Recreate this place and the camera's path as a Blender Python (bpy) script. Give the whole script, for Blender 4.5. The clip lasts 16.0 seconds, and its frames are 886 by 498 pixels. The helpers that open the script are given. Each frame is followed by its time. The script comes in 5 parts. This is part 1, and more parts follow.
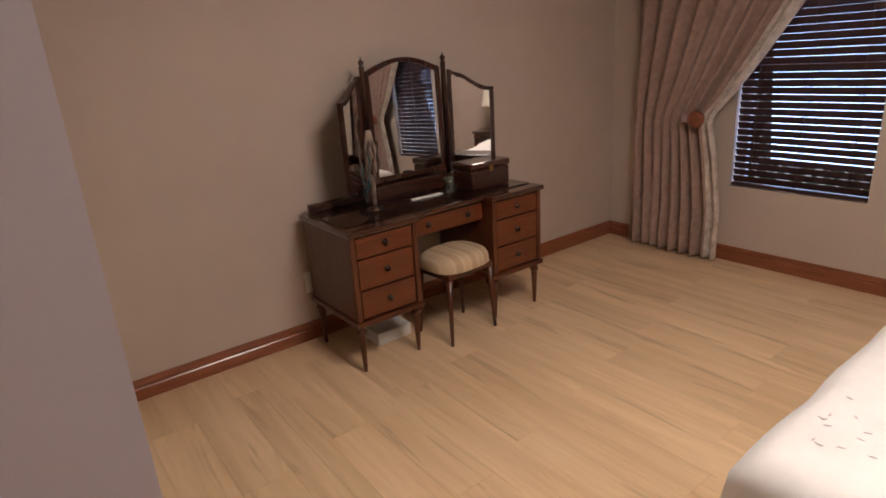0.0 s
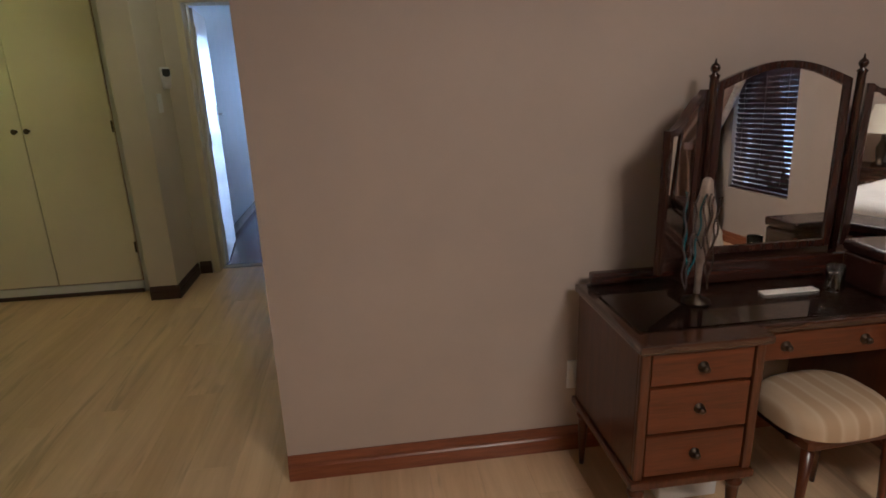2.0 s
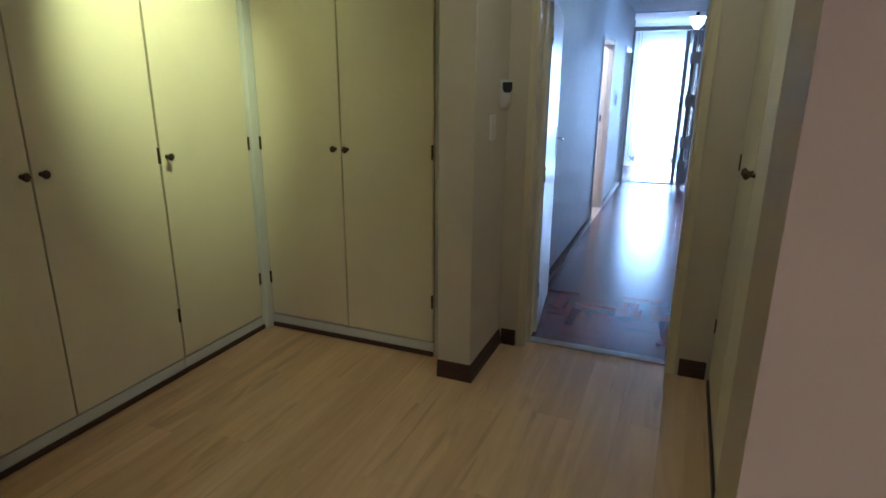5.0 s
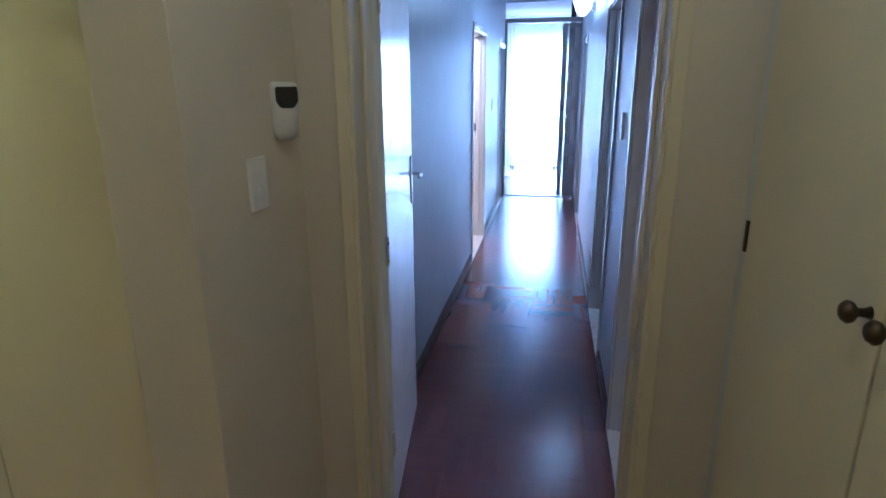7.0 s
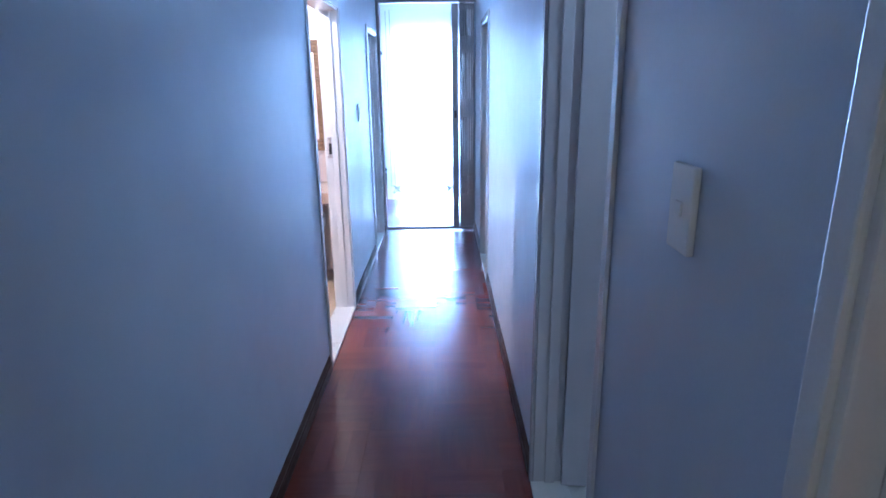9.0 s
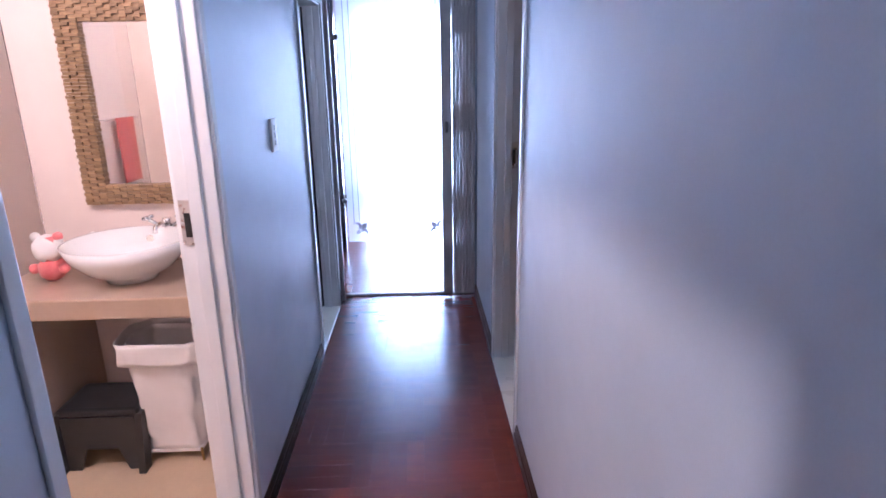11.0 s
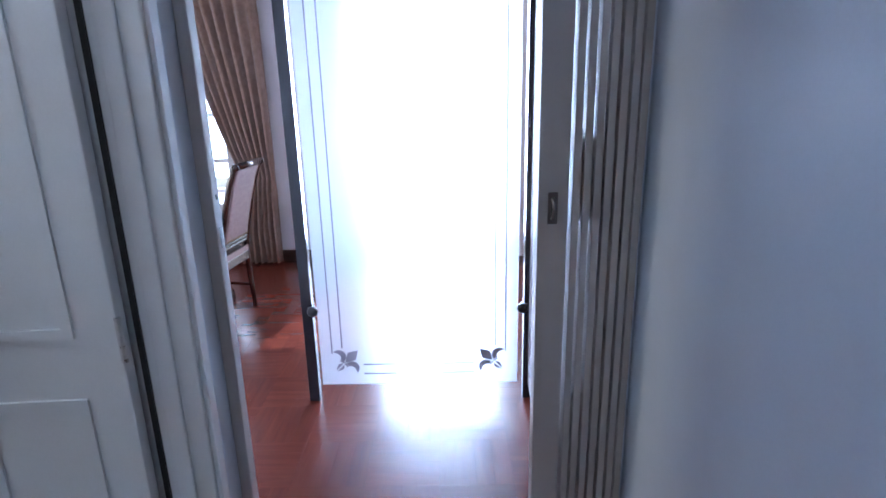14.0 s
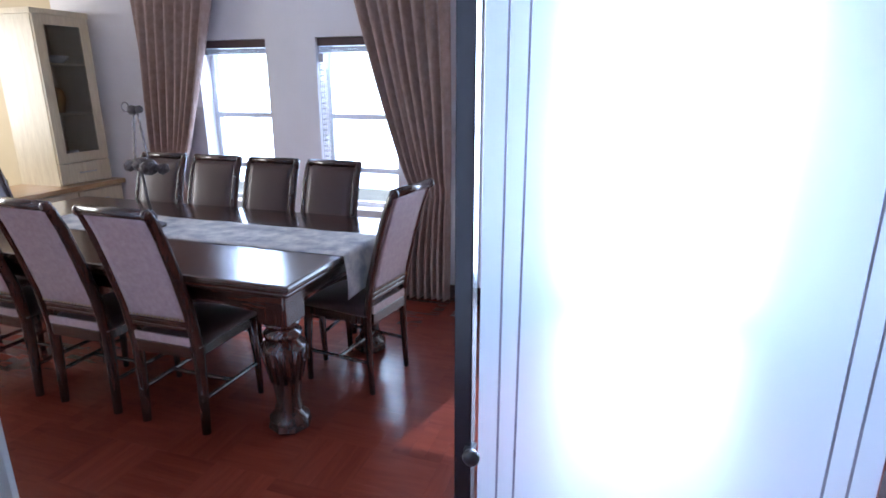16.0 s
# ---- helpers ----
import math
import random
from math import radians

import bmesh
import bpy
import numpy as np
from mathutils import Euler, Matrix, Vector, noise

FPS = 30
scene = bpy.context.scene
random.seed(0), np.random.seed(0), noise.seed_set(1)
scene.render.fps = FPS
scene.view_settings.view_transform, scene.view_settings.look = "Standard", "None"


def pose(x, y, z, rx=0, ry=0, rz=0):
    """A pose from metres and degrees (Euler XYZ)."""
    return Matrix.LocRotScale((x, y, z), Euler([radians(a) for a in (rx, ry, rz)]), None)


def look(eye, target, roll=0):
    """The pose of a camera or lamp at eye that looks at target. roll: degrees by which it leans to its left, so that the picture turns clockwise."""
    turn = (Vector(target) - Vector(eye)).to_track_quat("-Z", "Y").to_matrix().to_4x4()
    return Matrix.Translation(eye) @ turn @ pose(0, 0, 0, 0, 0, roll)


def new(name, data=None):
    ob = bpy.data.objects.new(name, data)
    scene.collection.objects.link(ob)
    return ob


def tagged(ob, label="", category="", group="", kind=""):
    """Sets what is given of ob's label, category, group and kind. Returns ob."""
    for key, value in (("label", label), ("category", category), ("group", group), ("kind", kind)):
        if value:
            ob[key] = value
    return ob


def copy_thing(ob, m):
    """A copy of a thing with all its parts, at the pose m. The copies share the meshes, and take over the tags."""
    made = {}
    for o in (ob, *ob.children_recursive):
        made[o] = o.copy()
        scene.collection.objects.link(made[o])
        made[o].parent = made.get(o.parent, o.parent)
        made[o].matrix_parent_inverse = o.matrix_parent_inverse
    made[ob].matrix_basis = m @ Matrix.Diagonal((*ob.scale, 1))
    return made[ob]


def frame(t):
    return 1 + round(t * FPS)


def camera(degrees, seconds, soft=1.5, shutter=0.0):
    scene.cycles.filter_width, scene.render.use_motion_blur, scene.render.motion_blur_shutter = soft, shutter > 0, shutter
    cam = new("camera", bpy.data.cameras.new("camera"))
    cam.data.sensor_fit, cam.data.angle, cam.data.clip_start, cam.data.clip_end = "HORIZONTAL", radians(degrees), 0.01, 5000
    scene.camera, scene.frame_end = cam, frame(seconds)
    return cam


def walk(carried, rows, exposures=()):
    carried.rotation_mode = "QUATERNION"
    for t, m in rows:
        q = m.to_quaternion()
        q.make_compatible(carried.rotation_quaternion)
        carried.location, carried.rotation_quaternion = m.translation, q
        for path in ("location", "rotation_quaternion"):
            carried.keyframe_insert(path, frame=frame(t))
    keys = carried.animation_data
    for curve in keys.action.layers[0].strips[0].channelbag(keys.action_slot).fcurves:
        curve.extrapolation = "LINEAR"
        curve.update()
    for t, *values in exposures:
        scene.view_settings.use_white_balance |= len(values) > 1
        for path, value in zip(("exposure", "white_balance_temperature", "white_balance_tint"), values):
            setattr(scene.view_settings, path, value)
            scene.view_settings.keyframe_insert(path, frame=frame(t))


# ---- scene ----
cam = camera(75.1, 16.0, soft=1.7)
PATH = [
    (0, (-0.057, -2.877, 1.487), (1.074, -1.353, 0.855), -3.7),
    (0.5, (0.157, -2.662, 1.473), (1.175, -1.056, 0.854), -4.0),
    (1, (0.261, -2.415, 1.487), (1.081, -0.694, 0.884), -3.5),
    (1.5, (0.339, -2.176, 1.499), (0.911, -0.356, 0.9), -2.9),
    (2, (0.378, -1.961, 1.491), (0.621, -0.062, 0.911), -1.9),
    (2.5, (0.355, -1.787, 1.533), (0.297, 0.124, 0.949), -1.3),
    (3, (0.37, -1.551, 1.517), (0.015, 0.332, 0.942), -0.7),
    (3.5, (0.309, -1.338, 1.517), (-0.302, 0.479, 0.947), -0.1),
    (3.7, (0.288, -1.24, 1.523), (-0.411, 0.544, 0.95), 0.2),
    (5.8, (-0.259, 0.028, 1.612), (-0.992, 1.807, 1.065), 0.5),
    (6, (-0.267, 0.187, 1.604), (-0.946, 1.987, 1.058), 0.4),
    (6.5, (-0.291, 0.628, 1.602), (-0.82, 2.476, 1.052), 0.1),
    (7, (-0.31, 1.128, 1.596), (-0.667, 3.016, 1.044), -0.4),
    (7.5, (-0.325, 1.661, 1.588), (-0.551, 3.57, 1.034), -0.4),
    (8, (-0.339, 2.154, 1.584), (-0.454, 4.076, 1.045), -0.9),
    (8.5, (-0.328, 2.65, 1.578), (-0.378, 4.574, 1.033), -0.9),
    (11, (-0.395, 5.392, 1.572), (-0.321, 7.311, 1.012), -0.8),
    (11.5, (-0.352, 5.908, 1.566), (-0.279, 7.826, 1.007), -0.6),
    (12, (-0.307, 6.396, 1.573), (-0.257, 8.314, 1.006), -1.0),
    (12.5, (-0.316, 6.845, 1.568), (-0.287, 8.765, 1.009), -1.0),
    (13, (-0.327, 7.337, 1.563), (-0.327, 9.255, 0.995), -1.5),
    (13.5, (-0.389, 7.765, 1.551), (-0.4, 9.686, 0.993), -1.2),
    (14, (-0.441, 8.178, 1.552), (-0.464, 10.098, 0.989), -1.3),
    (14.5, (-0.512, 8.568, 1.557), (-0.591, 10.484, 0.989), -1.3),
    (15, (-0.576, 8.9, 1.554), (-0.769, 10.808, 0.987), -1.1),
    (15.5, (-0.657, 9.167, 1.54), (-1.056, 11.046, 0.982), -0.6),
    (16, (-0.719, 9.345, 1.546), (-1.332, 11.166, 0.991), -0.1),
]
walk(cam, [(t, look(eye, target, roll)) for t, eye, target, roll in PATH],
     [(0, 0.08, 5600, 11), (1, -0.05, 5400, 10), (2, -0.26, 5300, 7), (3.7, -0.08, 5300, 3), (5.8, -0.15, 4650, 6), (6.5, -0.05, 4600, 8), (7, 0.15, 4600, 9), (7.5, 0.5, 4450, 9), (8, 0.65, 4350, 8),
      (8.5, 0.55, 4400, 6), (11, 0.1, 5500, 22), (12, -0.2, 5500, 18), (12.5, -0.2, 5500, 15), (13, 0.0, 5700, 12), (14.5, 0.1, 6000, 11), (16, -0.1, 5800, 10)])

# ---- light ----
world = bpy.data.worlds.new("world")
scene.world = world
world.use_nodes = True
wn = world.node_tree
sky = wn.nodes.new("ShaderNodeTexSky")
sky.sky_type, sky.sun_disc = "NISHITA", False
sky.sun_elevation, sky.sun_rotation = radians(48), radians(20)
wn.links.new(sky.outputs[0], wn.nodes["Background"].inputs[0])
wn.nodes["Background"].inputs[1].default_value = 0.15


def lamp(name, kind, m, energy, color, **more):
    data = bpy.data.lights.new(name, kind)
    data.energy, data.color = energy, color
    ob = new(name, data)
    ob.matrix_world = m
    for key, value in more.items():
        if key == "size":
            data.size = value
        if key == "size_y":
            data.shape, data.size_y = "RECTANGLE", value
        if key == "soft":
            data.shadow_soft_size = value
        if key == "angle":
            data.angle = radians(value)
        if key == "spread":
            data.spread = radians(value)
        if key == "cone":
            data.spot_size, data.spot_blend = radians(value), 0.8
    return ob


COOL, WARM, YELLOW = (0.52, 0.68, 1.0), (1.0, 0.82, 0.66), (0.98, 0.93, 0.38)
# sun high in the north-east, as the bright floor beyond the entrance tells
lamp("sun", "SUN", look((1.5, 19, 8), (-0.5, 12, 0)), 4.0, (1.0, 0.95, 0.88), angle=0.5)
# sky light in the openings
lamp("entrance_daylight", "AREA", look((-0.55, 13.4, 1.25), (-0.55, 9.0, 1.0)), 105, COOL, size=1.1, size_y=2.2, spread=76)
lamp("window_daylight", "AREA", look((-3.7, 13.42, 1.3), (-3.6, 11.0, 0.7)), 26, COOL, size=0.6, size_y=1.2)
lamp("window_daylight", "AREA", look((-2.68, 13.42, 1.3), (-2.7, 11.0, 0.7)), 26, COOL, size=0.6, size_y=1.2)
lamp("kitchen_daylight", "AREA", look((-7.4, 11.5, 1.6), (-4, 11.5, 0.9)), 100, (1.0, 0.94, 0.86), size=1.4, size_y=1.2)
lamp("bedroom_window_daylight", "AREA", look((4.3, -1.37, 1.25), (2, -1.37, 0.8)), 22, COOL, size=0.8, size_y=1.3)
lamp("bedroom_window_daylight", "AREA", look((4.3, -3.0, 1.25), (2, -3.0, 0.8)), 22, COOL, size=0.8, size_y=1.3)
# lamps of the rooms
lamp("bedroom_ceiling_panel", "AREA", pose(1.4, -2.7, 2.585), 46, WARM, size=0.8, size_y=0.8)
lamp("dressing_spot", "SPOT", look((-1.72, 1.42, 2.58), (-2.53, 1.72, 1.85)), 108, YELLOW, soft=0.03, cone=66)
lamp("dressing_ceiling_bulb", "POINT", pose(-0.3, 1.65, 2.45), 5.2, (1.0, 0.88, 0.60), soft=0.08)
lamp("corridor_bulb", "POINT", pose(-0.14, 6.7, 2.36), 7, (0.66, 0.82, 1.0), soft=0.07)
lamp("bathroom_bulb", "POINT", pose(-1.72, 6.45, 2.45), 105, (1.0, 0.78, 0.66), soft=0.04)
lamp("guest_room_bulb", "POINT", pose(0.85, 9.72, 2.45), 12, WARM, soft=0.12)
# fill added to brighten the pink room, set in an assumed window
lamp("pink_room_fill", "AREA", look((2.38, 3.3, 1.5), (0.4, 3.3, 1.1)), 9, (1.0, 0.88, 0.9), size=0.6, size_y=0.9)
# fill lights added so the toilet and shower room aren't dark
lamp("toilet_fill", "POINT", pose(0.9, 4.6, 2.4), 5, (0.8, 0.9, 1.0), soft=0.1)
lamp("shower_room_fill", "POINT", pose(-1.9, 8.8, 2.4), 8, (0.75, 0.88, 1.0), soft=0.1)


# ---- materials ----
def shader(name):
    m = bpy.data.materials.new(name)
    m.use_nodes = True
    return m, m.node_tree, m.node_tree.nodes["Principled BSDF"]


def ramp(nt, source, stops):
    r = nt.nodes.new("ShaderNodeValToRGB")
    while len(r.color_ramp.elements) < len(stops):
        r.color_ramp.elements.new(0.5)
    for e, (at, c) in zip(r.color_ramp.elements, stops):
        e.position, e.color = at, (*c, 1)
    nt.links.new(source, r.inputs[0])
    return r.outputs[0]


def coords(nt, scale=(1, 1, 1), turn=(0, 0, 0), offset=None):
    tc = nt.nodes.new("ShaderNodeTexCoord")
    mp = nt.nodes.new("ShaderNodeMapping")
    mp.inputs["Scale"].default_value = scale
    mp.inputs["Rotation"].default_value = turn
    nt.links.new(tc.outputs["Object"], mp.inputs[0])
    if offset is not None:
        nt.links.new(offset, mp.inputs["Location"])
    return mp.outputs[0]


def noisy(nt, vec, scale, detail=6, rough=0.55, distort=0.0):
    n = nt.nodes.new("ShaderNodeTexNoise")
    n.inputs["Scale"].default_value = scale
    n.inputs["Detail"].default_value = detail
    n.inputs["Roughness"].default_value = rough
    n.inputs["Distortion"].default_value = distort
    nt.links.new(vec, n.inputs["Vector"])
    return n.outputs["Fac"]


def mixed(nt, fac, a, b, how="MIX"):
    n = nt.nodes.new("ShaderNodeMix")
    n.data_type, n.blend_type = "RGBA", how
    for sock, v in ((n.inputs[0], fac), (n.inputs[6], a), (n.inputs[7], b)):
        if isinstance(v, (int, float)):
            sock.default_value = v
        elif isinstance(v, tuple):
            sock.default_value = (*v, 1)
        else:
            nt.links.new(v, sock)
    return n.outputs[2]


def bumped(nt, bsdf, height, strength, dist=0.002):
    b = nt.nodes.new("ShaderNodeBump")
    b.inputs["Strength"].default_value, b.inputs["Distance"].default_value = strength, dist
    nt.links.new(height, b.inputs["Height"])
    nt.links.new(b.outputs[0], bsdf.inputs["Normal"])


def shade(c, k):
    return tuple(min(1.0, v * k) for v in c)


def painted(name, color, rough=0.5, grain=220, bump=0.12, stain=0.06, metal=0.0, coat=0.0):
    """Paint, plaster, plastic: faint large stains and a fine grain."""
    m, nt, b = shader(name)
    v = coords(nt)
    big = noisy(nt, v, 1.7, 5, 0.6)
    fine = noisy(nt, v, grain, 3)
    c = ramp(nt, big, [(0.3, shade(color, 1 - stain)), (0.7, shade(color, 1 + stain))])
    c = mixed(nt, 0.06, c, ramp(nt, fine, [(0.35, shade(color, 0.75)), (0.65, shade(color, 1.15))]))
    nt.links.new(c, b.inputs["Base Color"])
    r = ramp(nt, noisy(nt, v, 9, 4), [(0.3, (rough * 0.85,) * 3), (0.7, (min(1, rough * 1.15),) * 3)])
    nt.links.new(r, b.inputs["Roughness"])
    b.inputs["Metallic"].default_value = metal
    b.inputs["Coat Weight"].default_value = coat
    bumped(nt, b, fine, bump)
    return m


def wooden(name, dark, light, rough=0.35, axis="x", scale=1.0, coat=0.0, by="object", streak=0.0, spread=0.35, bump=0.15, fine_mix=0.25):
    """Wood with a grain along one axis; pieces differ by their random value."""
    m, nt, b = shader(name)
    if by == "island":
        rnd = nt.nodes.new("ShaderNodeNewGeometry").outputs["Random Per Island"]
    else:
        rnd = nt.nodes.new("ShaderNodeObjectInfo").outputs["Random"]
    big = nt.nodes.new("ShaderNodeMath")
    big.operation = "MULTIPLY"
    big.inputs[1].default_value = 37.0
    nt.links.new(rnd, big.inputs[0])
    s = {"x": (1.2, 14, 14), "y": (14, 1.2, 14), "z": (14, 14, 1.2)}[axis]
    v = coords(nt, tuple(k * scale for k in s), (0, 0, 0), big.outputs[0])
    g = noisy(nt, v, 1.6, 8, 0.62, 0.7)
    fine = noisy(nt, v, 9, 4, 0.6)
    c = ramp(nt, g, [(0.28, dark), (0.5, tuple((p + q) / 2 for p, q in zip(dark, light))), (0.72, light)])
    c = mixed(nt, fine_mix, c, ramp(nt, fine, [(0.35, shade(dark, 0.7)), (0.65, shade(light, 1.1))]))
    if streak:
        v2 = coords(nt, tuple(k * scale * 0.75 for k in s), (0, 0, 0), big.outputs[0])
        st = noisy(nt, v2, 2.0, 4, 0.55, 1.1)
        c = mixed(nt, ramp(nt, st, [(0.585, (0, 0, 0)), (0.66, (streak,) * 3)]), c, shade(dark, 0.62))
    tone = ramp(nt, rnd, [(0.0, (1 - spread,) * 3), (1.0, (1.0,) * 3)])
    c = mixed(nt, 1.0, c, tone, "MULTIPLY")
    nt.links.new(c, b.inputs["Base Color"])
    r = ramp(nt, noisy(nt, coords(nt, (1, 1, 1), (0, 0, 0), big.outputs[0]), 5, 5), [(0.3, (rough * 0.92,) * 3), (0.7, (min(1, rough * 1.1),) * 3)])
    nt.links.new(r, b.inputs["Roughness"])
    b.inputs["Coat Weight"].default_value, b.inputs["Coat Roughness"].default_value = coat, 0.16
    bumped(nt, b, fine, bump, 0.001)
    return m


def cloth(name, a, b_, scale=60, rough=0.9, weave=900):
    m, nt, b = shader(name)
    v = coords(nt)
    c = ramp(nt, noisy(nt, v, scale, 4, 0.6), [(0.35, a), (0.65, b_)])
    nt.links.new(c, b.inputs["Base Color"])
    b.inputs["Roughness"].default_value = rough
    b.inputs["Sheen Weight"].default_value = 0.25
    bumped(nt, b, noisy(nt, v, weave, 2), 0.3)
    return m


def metal(name, color, rough=0.25):
    m, nt, b = shader(name)
    b.inputs["Metallic"].default_value = 1.0
    n = noisy(nt, coords(nt), 60, 4)
    nt.links.new(ramp(nt, n, [(0.3, shade(color, 0.85)), (0.7, color)]), b.inputs["Base Color"])
    nt.links.new(ramp(nt, n, [(0.3, (rough * 0.7,) * 3), (0.7, (rough * 1.3,) * 3)]), b.inputs["Roughness"])
    return m


def glowing(name, color, strength):
    m, nt, b = shader(name)
    b.inputs["Base Color"].default_value = (*color, 1)
    b.inputs["Emission Color"].default_value = (*color, 1)
    b.inputs["Emission Strength"].default_value = strength
    return m


BEDWALL = painted("warm_wall_paint", (0.53, 0.44, 0.37), 0.65)
BATHWALL = painted("pale_pink_wall", (0.82, 0.70, 0.64), 0.55)
PINKWALL = painted("dusky_wall", (0.50, 0.37, 0.35), 0.65)
GUESTWALL = painted("sand_wall", (0.62, 0.50, 0.36), 0.65)
GREYWALL = painted("corridor_wall_paint", (0.55, 0.62, 0.72), 0.38, bump=0.08)
WHITEWALL = painted("white_wall_paint", (0.78, 0.76, 0.78), 0.6)
# the cool light on the short wall is put into this lilac-grey colour
COOL_LIT_WALL = painted("cool_lit_wall", (0.50, 0.46, 0.52), 0.6, bump=0.05)
CREAMWALL = painted("cream_wall_paint", (0.66, 0.61, 0.51), 0.55)
KITCHENWALL = painted("beige_kitchen_paint", (0.55, 0.45, 0.28), 0.6)
CEILING = painted("ceiling_paint", (0.82, 0.81, 0.79), 0.8)
WHITEGLOSS = painted("white_gloss_paint", (0.74, 0.76, 0.78), 0.22, bump=0.05)
CREAMGLOSS = painted("cream_door_paint", (0.74, 0.68, 0.50), 0.34, bump=0.08, stain=0.04)
FILLER = painted("pale_filler_paint", (0.66, 0.68, 0.66), 0.35)
PLASTIC = painted("white_plastic", (0.80, 0.80, 0.78), 0.35, bump=0.02)
BLACK = painted("black_plastic", (0.02, 0.02, 0.022), 0.35, bump=0.02)
STEELGREY = painted("grey_gate_enamel", (0.42, 0.385, 0.37), 0.35, bump=0.04)
DARKPOST = painted("black_post_enamel", (0.018, 0.016, 0.02), 0.22, bump=0.03)
BASEWOOD = wooden("red_brown_skirting", (0.16, 0.045, 0.018), (0.34, 0.11, 0.045), 0.3, "x", coat=0.3, spread=0.1)
BASEWOODY = wooden("red_brown_skirting_y", (0.16, 0.045, 0.018), (0.34, 0.11, 0.045), 0.3, "y", coat=0.3, spread=0.1)
DARKBASE = painted("dark_brown_skirting", (0.055, 0.028, 0.022), 0.4)
LAMINATE = wooden("light_oak_laminate", (0.62, 0.41, 0.225), (0.86, 0.625, 0.385), 0.36, "y", 0.4, streak=0.45, spread=0.1, fine_mix=0.06, bump=0.03)
SUB = painted("dark_joint", (0.10, 0.06, 0.035), 0.7)
PARQUET = wooden("red_parquet", (0.12, 0.021, 0.013), (0.19, 0.038, 0.021), 0.23, "x", 0.9, coat=0.0, spread=0.22, bump=0.0, fine_mix=0.06)
PARQUETJ = wooden("red_parquet_joined", (0.12, 0.021, 0.013), (0.19, 0.038, 0.021), 0.23, "x", 0.9, coat=0.0, by="island", spread=0.22, bump=0.0, fine_mix=0.06)
MAHOGANY = wooden("dark_mahogany", (0.022, 0.008, 0.006), (0.065, 0.022, 0.014), 0.22, "x", coat=0.5, spread=0.1)
MAHOGANYZ = wooden("dark_mahogany_upright", (0.022, 0.008, 0.006), (0.065, 0.022, 0.014), 0.24, "z", coat=0.4, spread=0.1)
WALNUT = wooden("walnut_veneer", (0.045, 0.012, 0.004), (0.13, 0.037, 0.012), 0.32, "z", coat=0.15, spread=0.1)
WALNUTX = wooden("walnut_drawer_front", (0.075, 0.017, 0.005), (0.20, 0.052, 0.015), 0.32, "x", coat=0.15, spread=0.15)
WALNUTTOP = wooden("polished_walnut_top", (0.03, 0.012, 0.007), (0.085, 0.034, 0.018), 0.14, "x", coat=0.7, spread=0.05)
PINE = wooden("honey_pine", (0.20, 0.085, 0.03), (0.36, 0.17, 0.065), 0.35, "x", spread=0.1)
BEECH = wooden("beech_worktop", (0.42, 0.24, 0.11), (0.62, 0.40, 0.21), 0.3, "y", spread=0.1)
CREAMWOOD = wooden("pale_maple", (0.66, 0.55, 0.36), (0.80, 0.70, 0.50), 0.35, "z", spread=0.05)
BLINDWOOD = wooden("dark_blind_slat", (0.035, 0.014, 0.014), (0.07, 0.03, 0.03), 0.4, "y", spread=0.1)
CURTAIN = cloth("taupe_curtain", (0.31, 0.205, 0.165), (0.40, 0.275, 0.225), 25)
LACE = cloth("patterned_curtain_border", (0.42, 0.35, 0.29), (0.66, 0.58, 0.50), 16)
UPHOL = cloth("mauve_upholstery", (0.34, 0.23, 0.23), (0.42, 0.30, 0.29), 40, 0.6)
LEATHER = painted("dark_brown_leather", (0.075, 0.042, 0.04), 0.38, 160, 0.35)
m, nt, b = shader("striped_stool_cover")
wv = nt.nodes.new("ShaderNodeTexWave")
wv.bands_direction = "X"
wv.inputs["Scale"].default_value, wv.inputs["Distortion"].default_value = 3.2, 0.8
nt.links.new(coords(nt), wv.inputs["Vector"])
nt.links.new(ramp(nt, wv.outputs["Fac"], [(0.2, (0.46, 0.32, 0.19)), (0.5, (0.58, 0.45, 0.30)), (0.85, (0.52, 0.38, 0.24))]), b.inputs["Base Color"])
b.inputs["Roughness"].default_value = 0.8
bumped(nt, b, noisy(nt, coords(nt), 700, 2), 0.3)
SEATCLOTH = m
RUNNER = cloth("printed_table_runner", (0.28, 0.28, 0.33), (0.70, 0.67, 0.62), 9)
LINEN = cloth("white_linen", (0.74, 0.70, 0.68), (0.82, 0.79, 0.77), 4)
THREAD = cloth("mauve_grey_thread", (0.58, 0.51, 0.52), (0.66, 0.59, 0.60), 30)
CHROME = metal("chrome", (0.85, 0.85, 0.86), 0.12)
BRASS = metal("aged_brass", (0.42, 0.28, 0.11), 0.35)
BRONZE = metal("dark_bronze", (0.10, 0.075, 0.055), 0.4)
STEEL = metal("brushed_steel", (0.62, 0.62, 0.63), 0.32)
PORCELAIN = painted("white_porcelain", (0.84, 0.83, 0.82), 0.08, bump=0.0, stain=0.01, coat=0.5)
STONETOP = painted("taupe_cement_top", (0.42, 0.31, 0.23), 0.35, 60, 0.1, 0.15)
TILE = painted("sand_floor_tile", (0.56, 0.42, 0.28), 0.35, 40, 0.1, 0.15)
PALETILE = painted("pale_floor_tile", (0.70, 0.70, 0.66), 0.3, 40, 0.1, 0.08)
CARPET = cloth("brown_carpet", (0.09, 0.055, 0.035), (0.14, 0.09, 0.06), 50)
